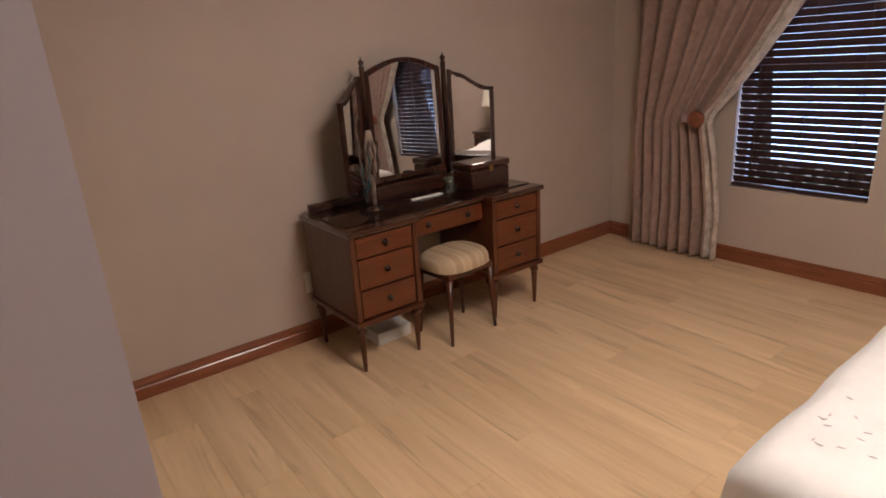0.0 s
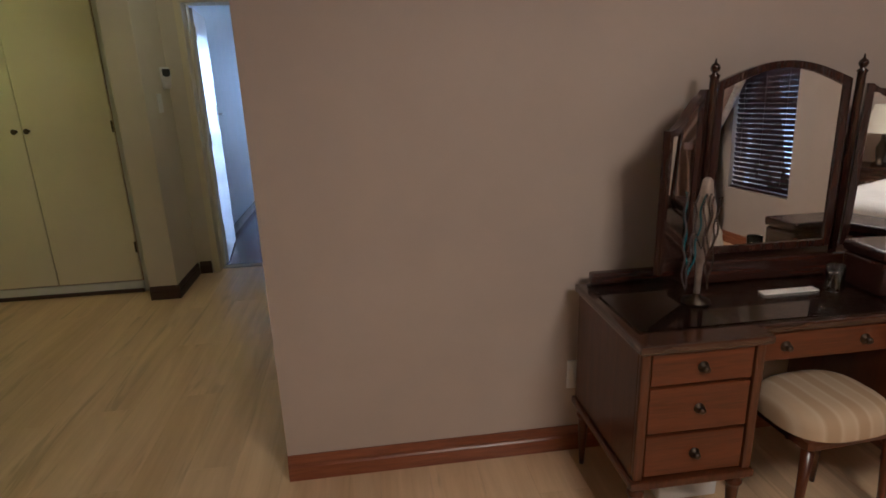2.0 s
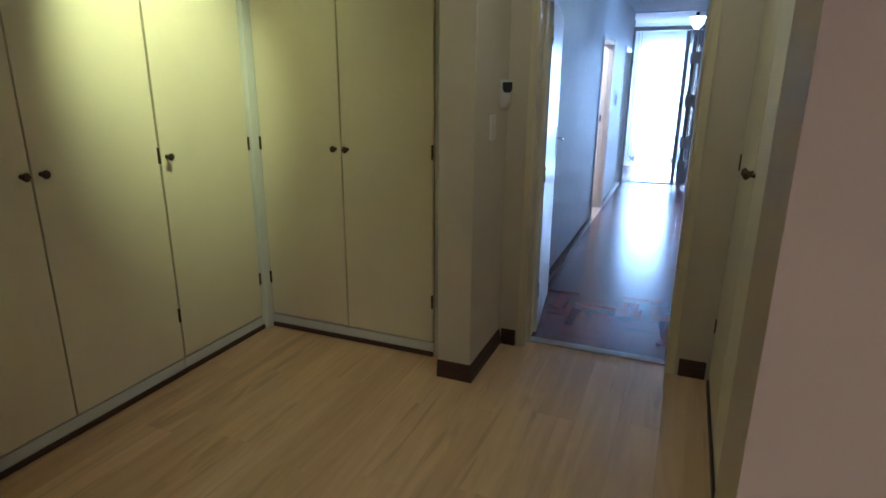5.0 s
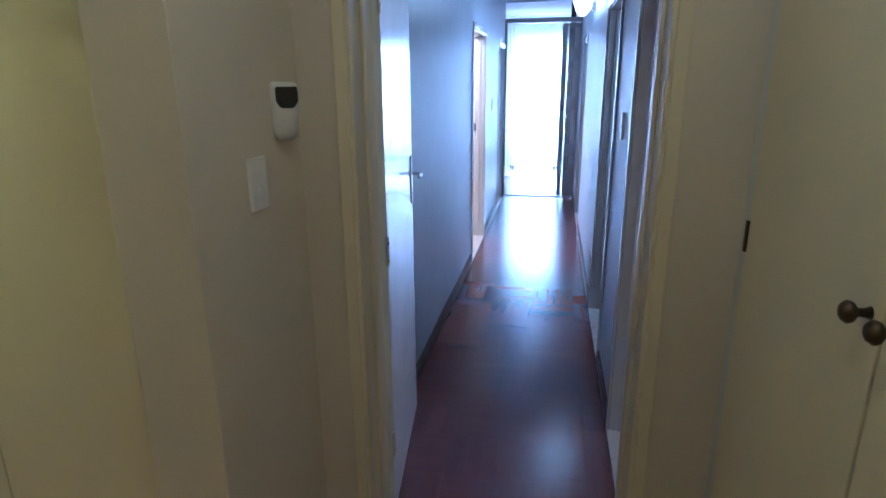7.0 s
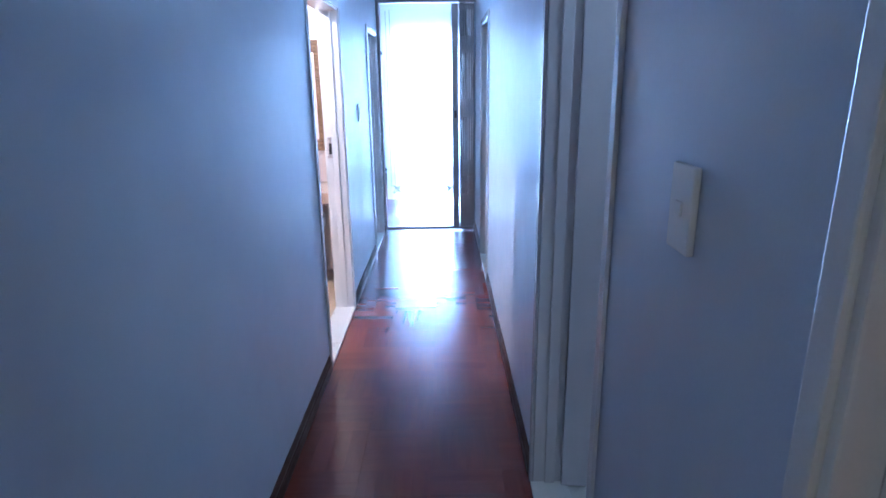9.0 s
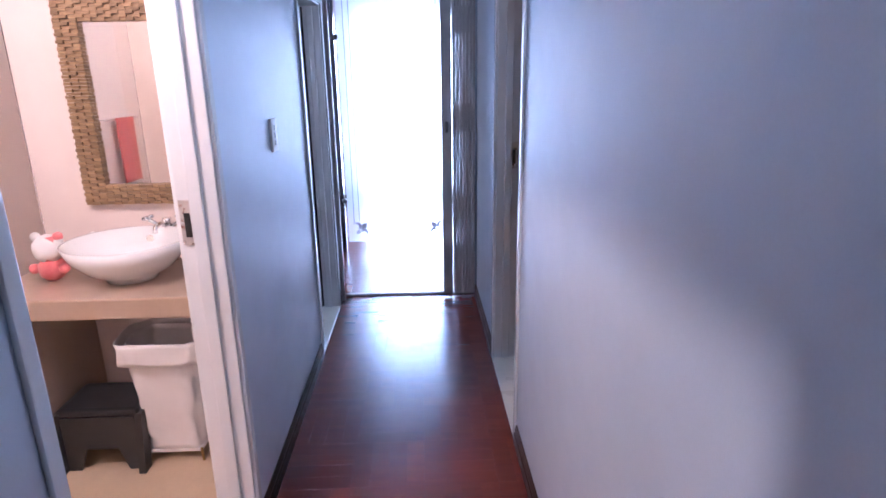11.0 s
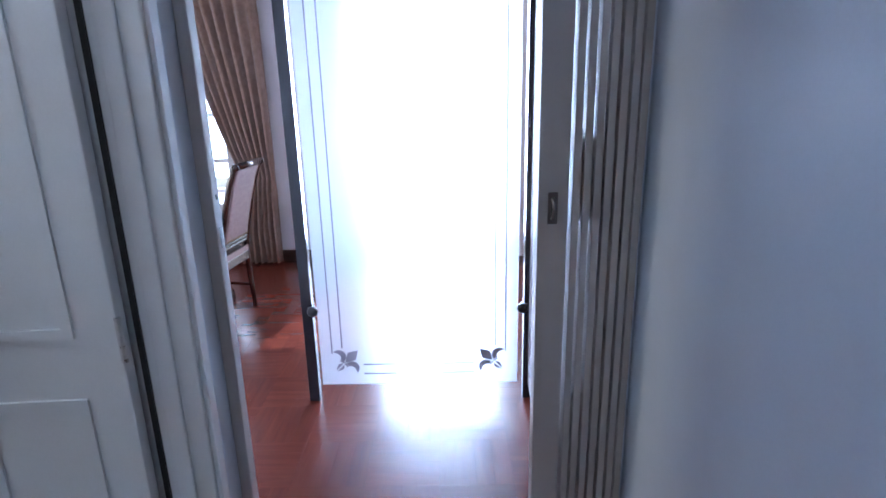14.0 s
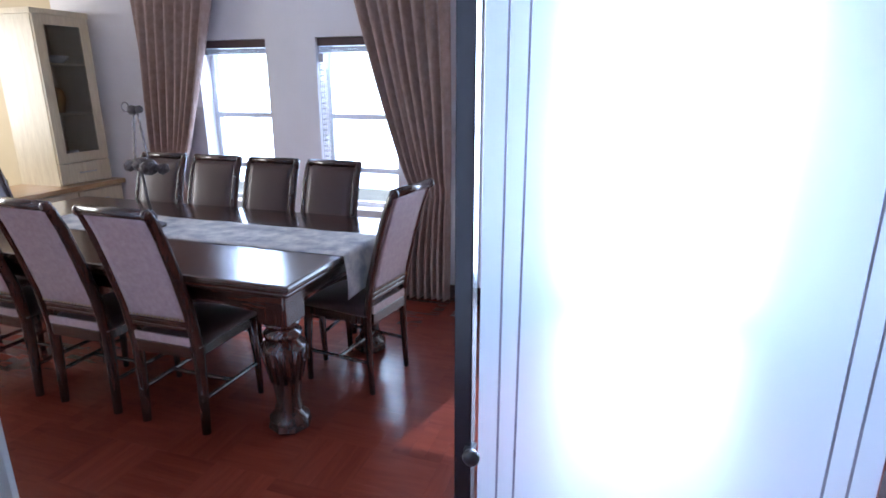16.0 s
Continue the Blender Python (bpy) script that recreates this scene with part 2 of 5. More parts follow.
WICKER = wooden("woven_wicker", (0.20, 0.11, 0.05), (0.50, 0.33, 0.18), 0.6, "x", 6.0, by="island", spread=0.4)
PINKCLOTH = cloth("coral_pink_fabric", (0.70, 0.16, 0.17), (0.80, 0.24, 0.24), 30)
TOWELRED = cloth("red_towel", (0.50, 0.03, 0.02), (0.62, 0.06, 0.04), 80)
SANDCLOTH = cloth("tan_linen", (0.30, 0.22, 0.17), (0.46, 0.37, 0.30), 20)
PEWTER = metal("dark_pewter", (0.16, 0.14, 0.14), 0.45)
PAPER = painted("white_paper", (0.8, 0.78, 0.74), 0.7)
TURQ = painted("turquoise_beads", (0.02, 0.16, 0.19), 0.25)
BULB = glowing("lamp_glass", (0.85, 0.93, 1.0), 9.0)
WARMBULB = glowing("warm_lamp_glass", (1.0, 0.75, 0.45), 5.0)
SHADE = glowing("cream_lamp_shade", (0.75, 0.66, 0.52), 0.12)
# emission that stands in for the blown-out daylight outdoors
BRIGHT = glowing("glowing_daylight_sheet", (0.86, 0.94, 1.0), 5.0)
GROUND = painted("outdoor_paving", (0.42, 0.40, 0.37), 0.8, 30, 0.4, 0.2)
LEAF = painted("leaf_green", (0.05, 0.11, 0.03), 0.5, 20, 0.1, 0.4)

m, nt, b = shader("mirror_silver")
b.inputs["Metallic"].default_value, b.inputs["Roughness"].default_value = 1.0, 0.015
b.inputs["Base Color"].default_value = (0.86, 0.87, 0.86, 1)
MIRROR = m
m, nt, b = shader("clear_glass")
b.inputs["Transmission Weight"].default_value, b.inputs["Roughness"].default_value = 1.0, 0.02
b.inputs["IOR"].default_value = 1.45
GLASS = m
m, nt, b = shader("frosted_glass")
b.inputs["Transmission Weight"].default_value, b.inputs["Roughness"].default_value = 1.0, 0.3
b.inputs["Base Color"].default_value = (0.92, 0.97, 1.0, 1)
b.inputs["IOR"].default_value = 1.3
tr = nt.nodes.new("ShaderNodeBsdfTranslucent")
tr.inputs[0].default_value = (0.9, 0.96, 1.0, 1)
mx = nt.nodes.new("ShaderNodeMixShader")
mx.inputs[0].default_value = 0.12
nt.links.new(b.outputs[0], mx.inputs[1])
nt.links.new(tr.outputs[0], mx.inputs[2])
nt.links.new(mx.outputs[0], nt.nodes["Material Output"].inputs[0])
FROST = m
ETCH = painted("etched_clear_line", (0.36, 0.35, 0.42), 0.3, bump=0.0)


# ---- builders ----
def thing(name, label, category, at=(0, 0, 0), turn=0, group="", kind=""):
    ob = new(name)
    ob.empty_display_size = 0.1
    ob.matrix_basis = pose(*at, 0, 0, turn)
    return tagged(ob, label, category, group, kind)


def part(name, bm, material, parent=None, label="", smooth=False):
    me = bpy.data.meshes.new(name)
    bmesh.ops.recalc_face_normals(bm, faces=bm.faces)
    bm.to_mesh(me)
    bm.free()
    if smooth:
        for p in me.polygons:
            p.use_smooth = True
    me.materials.append(material)
    ob = new(name, me)
    if parent is not None:
        ob.parent = parent
    return tagged(ob, label)


def box(lo, hi, bevel=0.0, bm=None, m=None):
    bm = bm or bmesh.new()
    vs = bmesh.ops.create_cube(bm, size=1.0)["verts"]
    mat = Matrix.Translation([(a + c) / 2 for a, c in zip(lo, hi)]) @ Matrix.Diagonal((*[abs(c - a) for a, c in zip(lo, hi)], 1))
    bmesh.ops.transform(bm, matrix=(m @ mat) if m else mat, verts=vs)
    if bevel:
        edges = list({e for v in vs for e in v.link_edges})
        bmesh.ops.bevel(bm, geom=edges, offset=bevel, segments=2, affect="EDGES", profile=0.6)
    return bm


def lathe(profile, at=(0, 0, 0), seg=20, bm=None, m=None):
    """A turned solid: (radius, height) from bottom to top about z."""
    bm = bm or bmesh.new()
    rings = []
    for r, z in profile:
        ring = []
        for k in range(seg):
            a = 2 * math.pi * k / seg
            co = Vector((at[0] + r * math.cos(a), at[1] + r * math.sin(a), at[2] + z))
            ring.append(bm.verts.new(m @ co if m else co))
        rings.append(ring)
    for p, q in zip(rings, rings[1:]):
        for k in range(seg):
            bm.faces.new((p[k], p[(k + 1) % seg], q[(k + 1) % seg], q[k]))
    bm.faces.new(list(reversed(rings[0])))
    bm.faces.new(rings[-1])
    return bm


def tube(points, radius, seg=10, bm=None, flat=1.0):
    """A round bar along points; radius may be one value or one per point."""
    bm = bm or bmesh.new()
    pts = [Vector(p) for p in points]
    rad = radius if isinstance(radius, (list, tuple)) else [radius] * len(pts)
    rings = []
    side = None
    for i, p in enumerate(pts):
        d = (pts[min(i + 1, len(pts) - 1)] - pts[max(i - 1, 0)]).normalized()
        if side is None:
            side = d.orthogonal().normalized()
        side = (side - d * side.dot(d)).normalized()
        up = d.cross(side)
        rings.append([bm.verts.new(p + (side * math.cos(a) + up * math.sin(a) * flat) * rad[i])
                      for a in (2 * math.pi * k / seg for k in range(seg))])
    for p, q in zip(rings, rings[1:]):
        for k in range(seg):
            bm.faces.new((p[k], p[(k + 1) % seg], q[(k + 1) % seg], q[k]))
    bm.faces.new(list(reversed(rings[0])))
    bm.faces.new(rings[-1])
    return bm


def slab(outline, depth, m, bm=None):
    """A flat outline in (u, v), given a thickness along -w, set by the matrix m."""
    bm = bm or bmesh.new()
    front = [bm.verts.new(m @ Vector((u, v, 0))) for u, v in outline]
    back = [bm.verts.new(m @ Vector((u, v, -depth))) for u, v in outline]
    bm.faces.new(front)
    bm.faces.new(list(reversed(back)))
    n = len(front)
    for k in range(n):
        bm.faces.new((front[k], back[k], back[(k + 1) % n], front[(k + 1) % n]))
    return bm


def ringed(outer, inner, depth, m, bm=None):
    """A frame between two outlines with as many corners each."""
    bm = bm or bmesh.new()
    v = [[bm.verts.new(m @ Vector((x, y, -d))) for x, y in o] for o in (outer, inner) for d in (0, depth)]
    n = len(outer)
    for k in range(n):
        j = (k + 1) % n
        bm.faces.new((v[0][k], v[0][j], v[2][j], v[2][k]))
        bm.faces.new((v[1][j], v[1][k], v[3][k], v[3][j]))
        bm.faces.new((v[0][j], v[0][k], v[1][k], v[1][j]))
        bm.faces.new((v[2][k], v[2][j], v[3][j], v[3][k]))
    return bm


def sheet(nu, nv, fn, thick=0.0):
    """A surface fn(u, v) over the unit square, thickened where asked."""
    bm = bmesh.new()
    g = [[bm.verts.new(fn(i / nu, j / nv)) for j in range(nv + 1)] for i in range(nu + 1)]
    for i in range(nu):
        for j in range(nv):
            bm.faces.new((g[i][j], g[i + 1][j], g[i + 1][j + 1], g[i][j + 1]))
    if thick:
        bm.normal_update()
        back = [[bm.verts.new(v.co - v.normal * thick) for v in row] for row in g]
        for i in range(nu):
            for j in range(nv):
                bm.faces.new((back[i][j + 1], back[i + 1][j + 1], back[i + 1][j], back[i][j]))
        rim = [(i, 0) for i in range(nu)] + [(nu, j) for j in range(nv)] + [(i, nv) for i in range(nu, 0, -1)] + [(0, j) for j in range(nv, 0, -1)]
        for (i, j), (k, l) in zip(rim, rim[1:] + rim[:1]):
            bm.faces.new((g[k][l], g[i][j], back[i][j], back[k][l]))
    return bm


def structure(name, bm, material, label, category="wall"):
    return tagged(part(name, bm, material), label, category, kind="structure")


def wall(name, axis, a0, a1, b0, b1, z1, material, label, holes=()):
    """A wall along x or y from a0 to a1, b0 to b1 thick, with holes (from, to, sill, head) right through it."""
    bm = bmesh.new()

    def put(p, q, zl, zh):
        if q - p > 1e-4 and zh - zl > 1e-4:
            box((p, b0, zl) if axis == "x" else (b0, p, zl), (q, b1, zh) if axis == "x" else (b1, q, zh), 0, bm)
    at = a0
    for p, q, zl, zh in sorted(holes):
        put(at, p, 0, z1)
        put(p, q, 0, zl)
        put(p, q, zh, z1)
        at = q
    put(at, a1, 0, z1)
    return structure(name, bm, material, label)


H = 2.65

# ---- structure: bedroom and dressing area ----
wall("wall_dresser_side", "x", 0.0, 3.83, 0.0, 0.15, H, BEDWALL, "warm taupe painted bedroom wall")
wall("wall_bedroom_east", "y", -4.75, 0.15, 3.83, 4.05, H, BEDWALL, "warm taupe painted wall with two windows",
     [(-1.78, -0.97, 0.53, 1.95), (-3.42, -2.61, 0.53, 1.95)])
wall("wall_bedroom_south", "x", -1.5, 4.05, -4.95, -4.75, H, BEDWALL, "warm taupe painted bedroom wall")
wall("wall_bedroom_west", "y", -4.75, -0.95, -1.5, -1.35, H, BEDWALL, "warm taupe painted bedroom wall")
wall("wall_stub", "x", -1.35, -0.015, -2.36, -2.24, H, COOL_LIT_WALL, "end of a short wall, coloured lilac-grey as in cool light")
wall("wall_dressing_south", "x", -3.15, -0.53, -0.95, -0.81, H, BEDWALL, "taupe painted wall beside the dressing area opening")
wall("wall_dressing_west", "y", -0.81, 3.0, -3.27, -3.15, H, CREAMWALL, "cream wall behind the fitted cupboards")
wall("wall_dressing_north", "x", -3.15, -1.22, 2.98, 3.1, H, CREAMWALL, "cream wall behind the fitted cupboards")
structure("wall_pillar", box((-1.22, 2.17, 0), (-1.03, 3.1, H), 0.004), CREAMWALL, "cream painted wall pier beside the corridor door")
wall("wall_corridor_door", "x", -1.03, 0.2, 2.72, 2.95, H, CREAMWALL, "cream painted wall around the corridor door", [(-0.9, 0.0, 0, 2.08)])
wall("wall_dressing_east", "y", 0.15, 2.72, 0.8, 0.92, H, CREAMWALL, "cream wall behind the fitted cupboards")

# ---- structure: corridor and the rooms beside it ----
wall("wall_corridor_left", "y", 2.95, 9.50, -1.13, -1.005, H, GREYWALL, "grey satin painted corridor wall",
     [(6.21, 7.16, 0, 2.07), (8.575, 9.355, 0, 2.07)])
wall("wall_corridor_right", "y", 2.95, 9.50, 0.012, 0.14, H, GREYWALL, "grey satin painted corridor wall",
     [(2.97, 3.655, 0, 2.07), (4.34, 5.21, 0, 2.07), (7.65, 8.48, 0, 2.07)])
wall("wall_gate", "x", -1.13, 0.14, 9.50, 9.54, H, GREYWALL, "grey painted wall round the gate opening", [(-1.06, 0.0, 0, 2.63)])
wall("wall_pink_room_north", "x", 0.14, 2.4, 3.93, 4.03, H, PINKWALL, "dusky pink painted wall")
wall("wall_pink_room_south", "x", 0.92, 2.4, 2.72, 2.84, H, PINKWALL, "dusky pink painted wall")
# this opening is assumed, out of view, made for the pink room's fill
wall("wall_pink_room_east", "y", 2.72, 4.03, 2.4, 2.5, H, PINKWALL, "dusky pink painted wall with an assumed, unseen window opening", [(2.98, 3.62, 1.0, 2.0)])
wall("wall_toilet_north", "x", 0.14, 1.7, 5.32, 5.42, H, WHITEWALL, "white painted wall")
wall("wall_toilet_east", "y", 4.03, 5.42, 1.7, 1.8, H, WHITEWALL, "white painted wall")
wall("wall_guest_south", "x", 0.14, 3.4, 6.2, 6.3, H, GUESTWALL, "sand coloured bedroom wall")
wall("wall_guest_east", "y", 6.2, 9.97, 3.4, 3.5, H, GUESTWALL, "sand coloured bedroom wall")
wall("wall_guest_north", "x", 0.14, 3.5, 9.97, 10.07, H, GUESTWALL, "sand coloured bedroom wall behind the bed")
wall("wall_guest_west", "y", 9.54, 9.97, 0.02, 0.14, H, GUESTWALL, "sand coloured bedroom wall")
wall("wall_bath_north", "x", -3.0, -1.13, 8.05, 8.17, H, BATHWALL, "pale pink painted bathroom wall")
wall("wall_bath_west", "y", 5.0, 8.17, -3.1, -3.0, H, BATHWALL, "pale pink painted bathroom wall")
wall("wall_bath_south", "x", -3.0, -1.13, 4.9, 5.0, H, BATHWALL, "pale pink painted bathroom wall")
wall("wall_shower_room_west", "y", 8.17, 9.44, -2.6, -2.5, H, WHITEWALL, "white painted wall")

# ---- structure: dining room and entrance ----
wall("wall_dining_south", "x", -5.95, -1.13, 9.44, 9.54, H, WHITEWALL, "white painted dining room wall")
wall("wall_kitchen_north", "x", -8.1, -5.46, 13.2, 13.45, H, KITCHENWALL, "beige painted kitchen wall")
wall("wall_dining_north", "x", -5.46, 1.6, 13.2, 13.45, H, WHITEWALL, "white painted wall with two windows and the entrance",
     [(-4.02, -3.40, 0.62, 1.86), (-2.98, -2.36, 0.62, 1.86), (-1.15, 0.05, 0, 2.4)])
wall("wall_entrance_east", "y", 10.07, 13.2, 1.5, 1.6, H, WHITEWALL, "white painted entrance wall")
wall("wall_kitchen_west", "y", 9.44, 13.2, -8.1, -8.0, H, KITCHENWALL, "beige painted kitchen wall", [(10.6, 12.4, 0.95, 2.1)])
wall("wall_kitchen_south", "x", -8.0, -5.95, 9.44, 9.54, H, CREAMWALL, "cream painted kitchen wall")

structure("ceiling_bedroom", box((-3.3, -5.0, H), (4.1, 3.0, H + 0.1)), CEILING, "white painted ceiling", "ceiling")
structure("ceiling_corridor", box((-3.3, 3.0, H), (3.6, 9.52, H + 0.1)), CEILING, "white painted ceiling", "ceiling")
structure("ceiling_dining", box((-8.2, 9.52, H), (3.6, 13.5, H + 0.1)), CEILING, "white painted ceiling", "ceiling")

structure("ground", box((-120, -120, -0.35), (120, 120, -0.25)), GROUND, "pale outdoor paving around the house", "ground")
structure("floor_bedroom", box((-3.3, -5.0, -0.25), (4.1, 2.84, -0.012)), SUB, "light oak laminate floor", "floor")
structure("floor_corridor", box((-1.13, 2.84, -0.25), (0.14, 9.52, -0.012)), SUB, "polished red parquet corridor floor", "floor")
structure("floor_dining", box((-8.2, 9.52, -0.25), (3.6, 13.5, -0.012)), SUB, "polished red parquet dining floor", "floor")
structure("floor_bath", box((-3.1, 4.9, -0.25), (-1.13, 8.1, 0.0)), TILE, "sand coloured tiled bathroom floor", "floor")
structure("floor_shower_room", box((-2.6, 8.1, -0.25), (-1.13, 9.50, 0.0)), PALETILE, "pale tiled floor", "floor")
structure("floor_pink_room", box((0.14, 2.84, -0.25), (2.5, 3.98, 0.0)), CARPET, "brown carpeted floor", "floor")
structure("floor_toilet", box((0.14, 3.98, -0.25), (1.8, 5.4, 0.0)), PALETILE, "pale tiled floor", "floor")
structure("floor_guest", box((0.14, 5.4, -0.25), (3.6, 9.515, 0.0)), CARPET, "brown carpeted bedroom floor", "floor")
structure("floor_guest_edge", box((0.14, 9.516, -0.2), (3.5, 10.0, 0.003)), CARPET, "brown carpeted bedroom floor", "floor")
# self-lit sheet added behind the entrance and dining windows as outdoor glare
structure("backdrop_north", box((-14, 21, -0.2), (12, 21.1, 9)), BRIGHT, "glowing sheet standing in for overexposed daylight outside", "backdrop")


def skirting(name, axis, a0, a1, face, out, material, h=0.105, d=0.018):
    """A moulded board along a wall face, out: the side that it stands on."""
    prof = [(0, 0), (d, 0), (d, h * 0.55), (d * 0.7, h * 0.62), (d * 0.85, h * 0.75), (d * 0.35, h), (0, h)]
    bm = bmesh.new()
    ends = []
    for a in (a0, a1):
        ends.append([bm.verts.new((a, face + out * u, v) if axis == "x" else (face + out * u, a, v)) for u, v in prof])
    n = len(prof)
    for k in range(n):
        bm.faces.new((ends[0][k], ends[0][(k + 1) % n], ends[1][(k + 1) % n], ends[1][k]))
    bm.faces.new(ends[0])
    bm.faces.new(list(reversed(ends[1])))
    label = "dark brown painted skirting board" if material is DARKBASE else "red-brown varnished moulded wooden skirting board"
    return tagged(part(name, bm, material), label, "skirting", kind="structure")


skirting("baseboard_dresser_side", "x", 0.0, 3.81, 0.0, -1, BASEWOOD)
skirting("baseboard_bedroom_east", "y", -4.75, 0.0, 3.83, -1, BASEWOODY)
skirting("baseboard_bedroom_south", "x", -1.35, 3.81, -4.75, 1, BASEWOOD)
skirting("baseboard_pillar", "y", 2.17, 2.70, -1.03, 1, DARKBASE, 0.1, 0.014)
skirting("baseboard_pillar_front", "x", -1.22, -1.016, 2.17, -1, DARKBASE, 0.1, 0.014)
skirting("baseboard_door_wall", "x", -1.016, -0.925, 2.72, -1, DARKBASE, 0.1, 0.014)
skirting("baseboard_door_wall", "x", 0.03, 0.17, 2.72, -1, DARKBASE, 0.1, 0.014)
for a, c in ((2.95, 6.18), (7.19, 8.545), (9.385, 9.45)):
    skirting("baseboard_corridor_left", "y", a, c, -1.005, 1, DARKBASE, 0.09, 0.014)
for a, c in ((3.69, 4.32), (5.24, 7.63), (8.51, 9.50)):
    skirting("baseboard_corridor_right", "y", a, c, 0.012, -1, DARKBASE, 0.09, 0.014)
skirting("baseboard_guest_north", "x", 0.14, 3.4, 9.97, -1, DARKBASE, 0.1, 0.014)
skirting("baseboard_pink_north", "x", 0.14, 2.4, 3.93, -1, DARKBASE, 0.1, 0.014)
skirting("baseboard_dining_north", "x", -4.9, -1.2, 13.2, -1, DARKBASE, 0.1, 0.014)
skirting("baseboard_dining_south", "x", -5.9, -1.13, 9.54, 1, DARKBASE, 0.1, 0.014)


def door_frame(name, axis, a0, a1, b0, b1, head, material, label):
    """Jambs, head and architraves lining an opening."""
    t, w, p = 0.035, 0.048, 0.012
    top = thing(name, label, "door frame", kind="structure")

    def bar(nm, alo, ahi, blo, bhi, zl, zh):
        lo, hi = ((alo, blo, zl), (ahi, bhi, zh)) if axis == "x" else ((blo, alo, zl), (bhi, ahi, zh))
        part(nm, box(lo, hi, 0.004), material, top)
    for s, e in ((a0, 1), (a1, -1)):
        q = sorted((s, s + e * t))
        bar("jamb", q[0], q[1], b0 - 0.001, b1 + 0.001, 0, head)
        q = sorted((s + e * (t - 0.012), s - e * (w - t)))
        bar("architrave", q[0], q[1], b0 - p, b0 - 0.0005, 0, head + 0.02)
        bar("architrave", q[0], q[1], b1 + 0.0005, b1 + p, 0, head + 0.02)
        q = sorted((s + e * t, s + e * (t + 0.012)))
        mid = (b0 + b1) / 2
        bar("door_stop", q[0], q[1], mid - 0.02, mid + 0.02, 0, head - t)
    bar("head", a0 + t, a1 - t, b0 - 0.001, b1 + 0.001, head - t, head)
    bar("head_architrave", a0 + t - 0.012, a1 - t + 0.012, b0 - p, b0 - 0.0005, head - t + 0.012, head + 0.02)
    bar("head_architrave", a0 + t - 0.012, a1 - t + 0.012, b1 + 0.0005, b1 + p, head - t + 0.012, head + 0.02)
    return top


def strike(at, axis, parent):
    """A steel strike plate with its dark slot, let into a jamb face."""
    x, y, z = at
    d = 0.0025
    if axis == "y":
        part("strike_plate", box((x - 0.022, y - d, z - 0.07), (x + 0.022, y + d, z + 0.07), 0.001), STEEL, parent, "steel strike plate")
        part("strike_slot", box((x - 0.009, y - 2 * d, z - 0.045), (x + 0.009, y + 2 * d, z + 0.03)), BLACK, parent)
    return parent


f = door_frame("door_frame_dressing", "x", -0.9, 0.0, 2.72, 2.95, 2.08, CREAMGLOSS, "cream painted door frame between dressing area and corridor")
# shade in the hinge gap, drawn as a thin black strip
part("hinge_shadow", box((-0.8655, 2.868, 0.01), (-0.862, 2.876, 2.04)), BLACK, f, "black strip standing in for the shaded gap beside the hinges")
f = door_frame("door_frame_bath", "y", 6.21, 7.16, -1.13, -1.005, 2.07, WHITEGLOSS, "white gloss door frame of the bathroom")
strike((-1.10, 7.123, 1.17), "y", f)
f = door_frame("door_frame_shower", "y", 8.575, 9.355, -1.13, -1.005, 2.07, WHITEGLOSS, "white gloss door frame")
# black strip in place of the dark, unlit gap behind the leaf
part("hinge_shadow", box((-1.121, 9.313, 0.02), (-1.109, 9.3198, 2.03)), BLACK, f, "black strip drawn as the shadow line beside the hinges")
f = door_frame("door_frame_pink", "y", 2.97, 3.655, 0.012, 0.14, 2.07, WHITEGLOSS, "white gloss door frame")
strike((0.118, 3.618, 1.19), "y", f)
f = door_frame("door_frame_toilet", "y", 4.34, 5.21, 0.012, 0.14, 2.07, WHITEGLOSS, "white gloss door frame")
f = door_frame("door_frame_guest", "y", 7.65, 8.48, 0.012, 0.14, 2.07, WHITEGLOSS, "white gloss door frame of the guest bedroom")
strike((0.105, 8.443, 1.19), "y", f)
for nm, lo, hi in (("threshold_dressing", (-0.865, 2.80, -0.01), (-0.035, 2.87, 0.010)),):
    tagged(part(nm, box(lo, hi, 0.004), STEELGREY), "worn aluminium threshold strip", "threshold", kind="structure")
for nm, y0, y1, x0, x1 in (("threshold_bath", 6.245, 7.125, -1.14, -0.995), ("threshold_shower", 8.61, 9.32, -1.14, -0.995),
                           ("threshold_pink", 3.005, 3.62, 0.002, 0.15), ("threshold_toilet", 4.375, 5.175, 0.002, 0.15),
                           ("threshold_guest", 7.685, 8.445, 0.002, 0.15)):
    tagged(part(nm, box((x0, y0, -0.2), (x1, y1, 0.014), 0.004), PALETILE), "pale worn door threshold", "threshold", kind="structure")


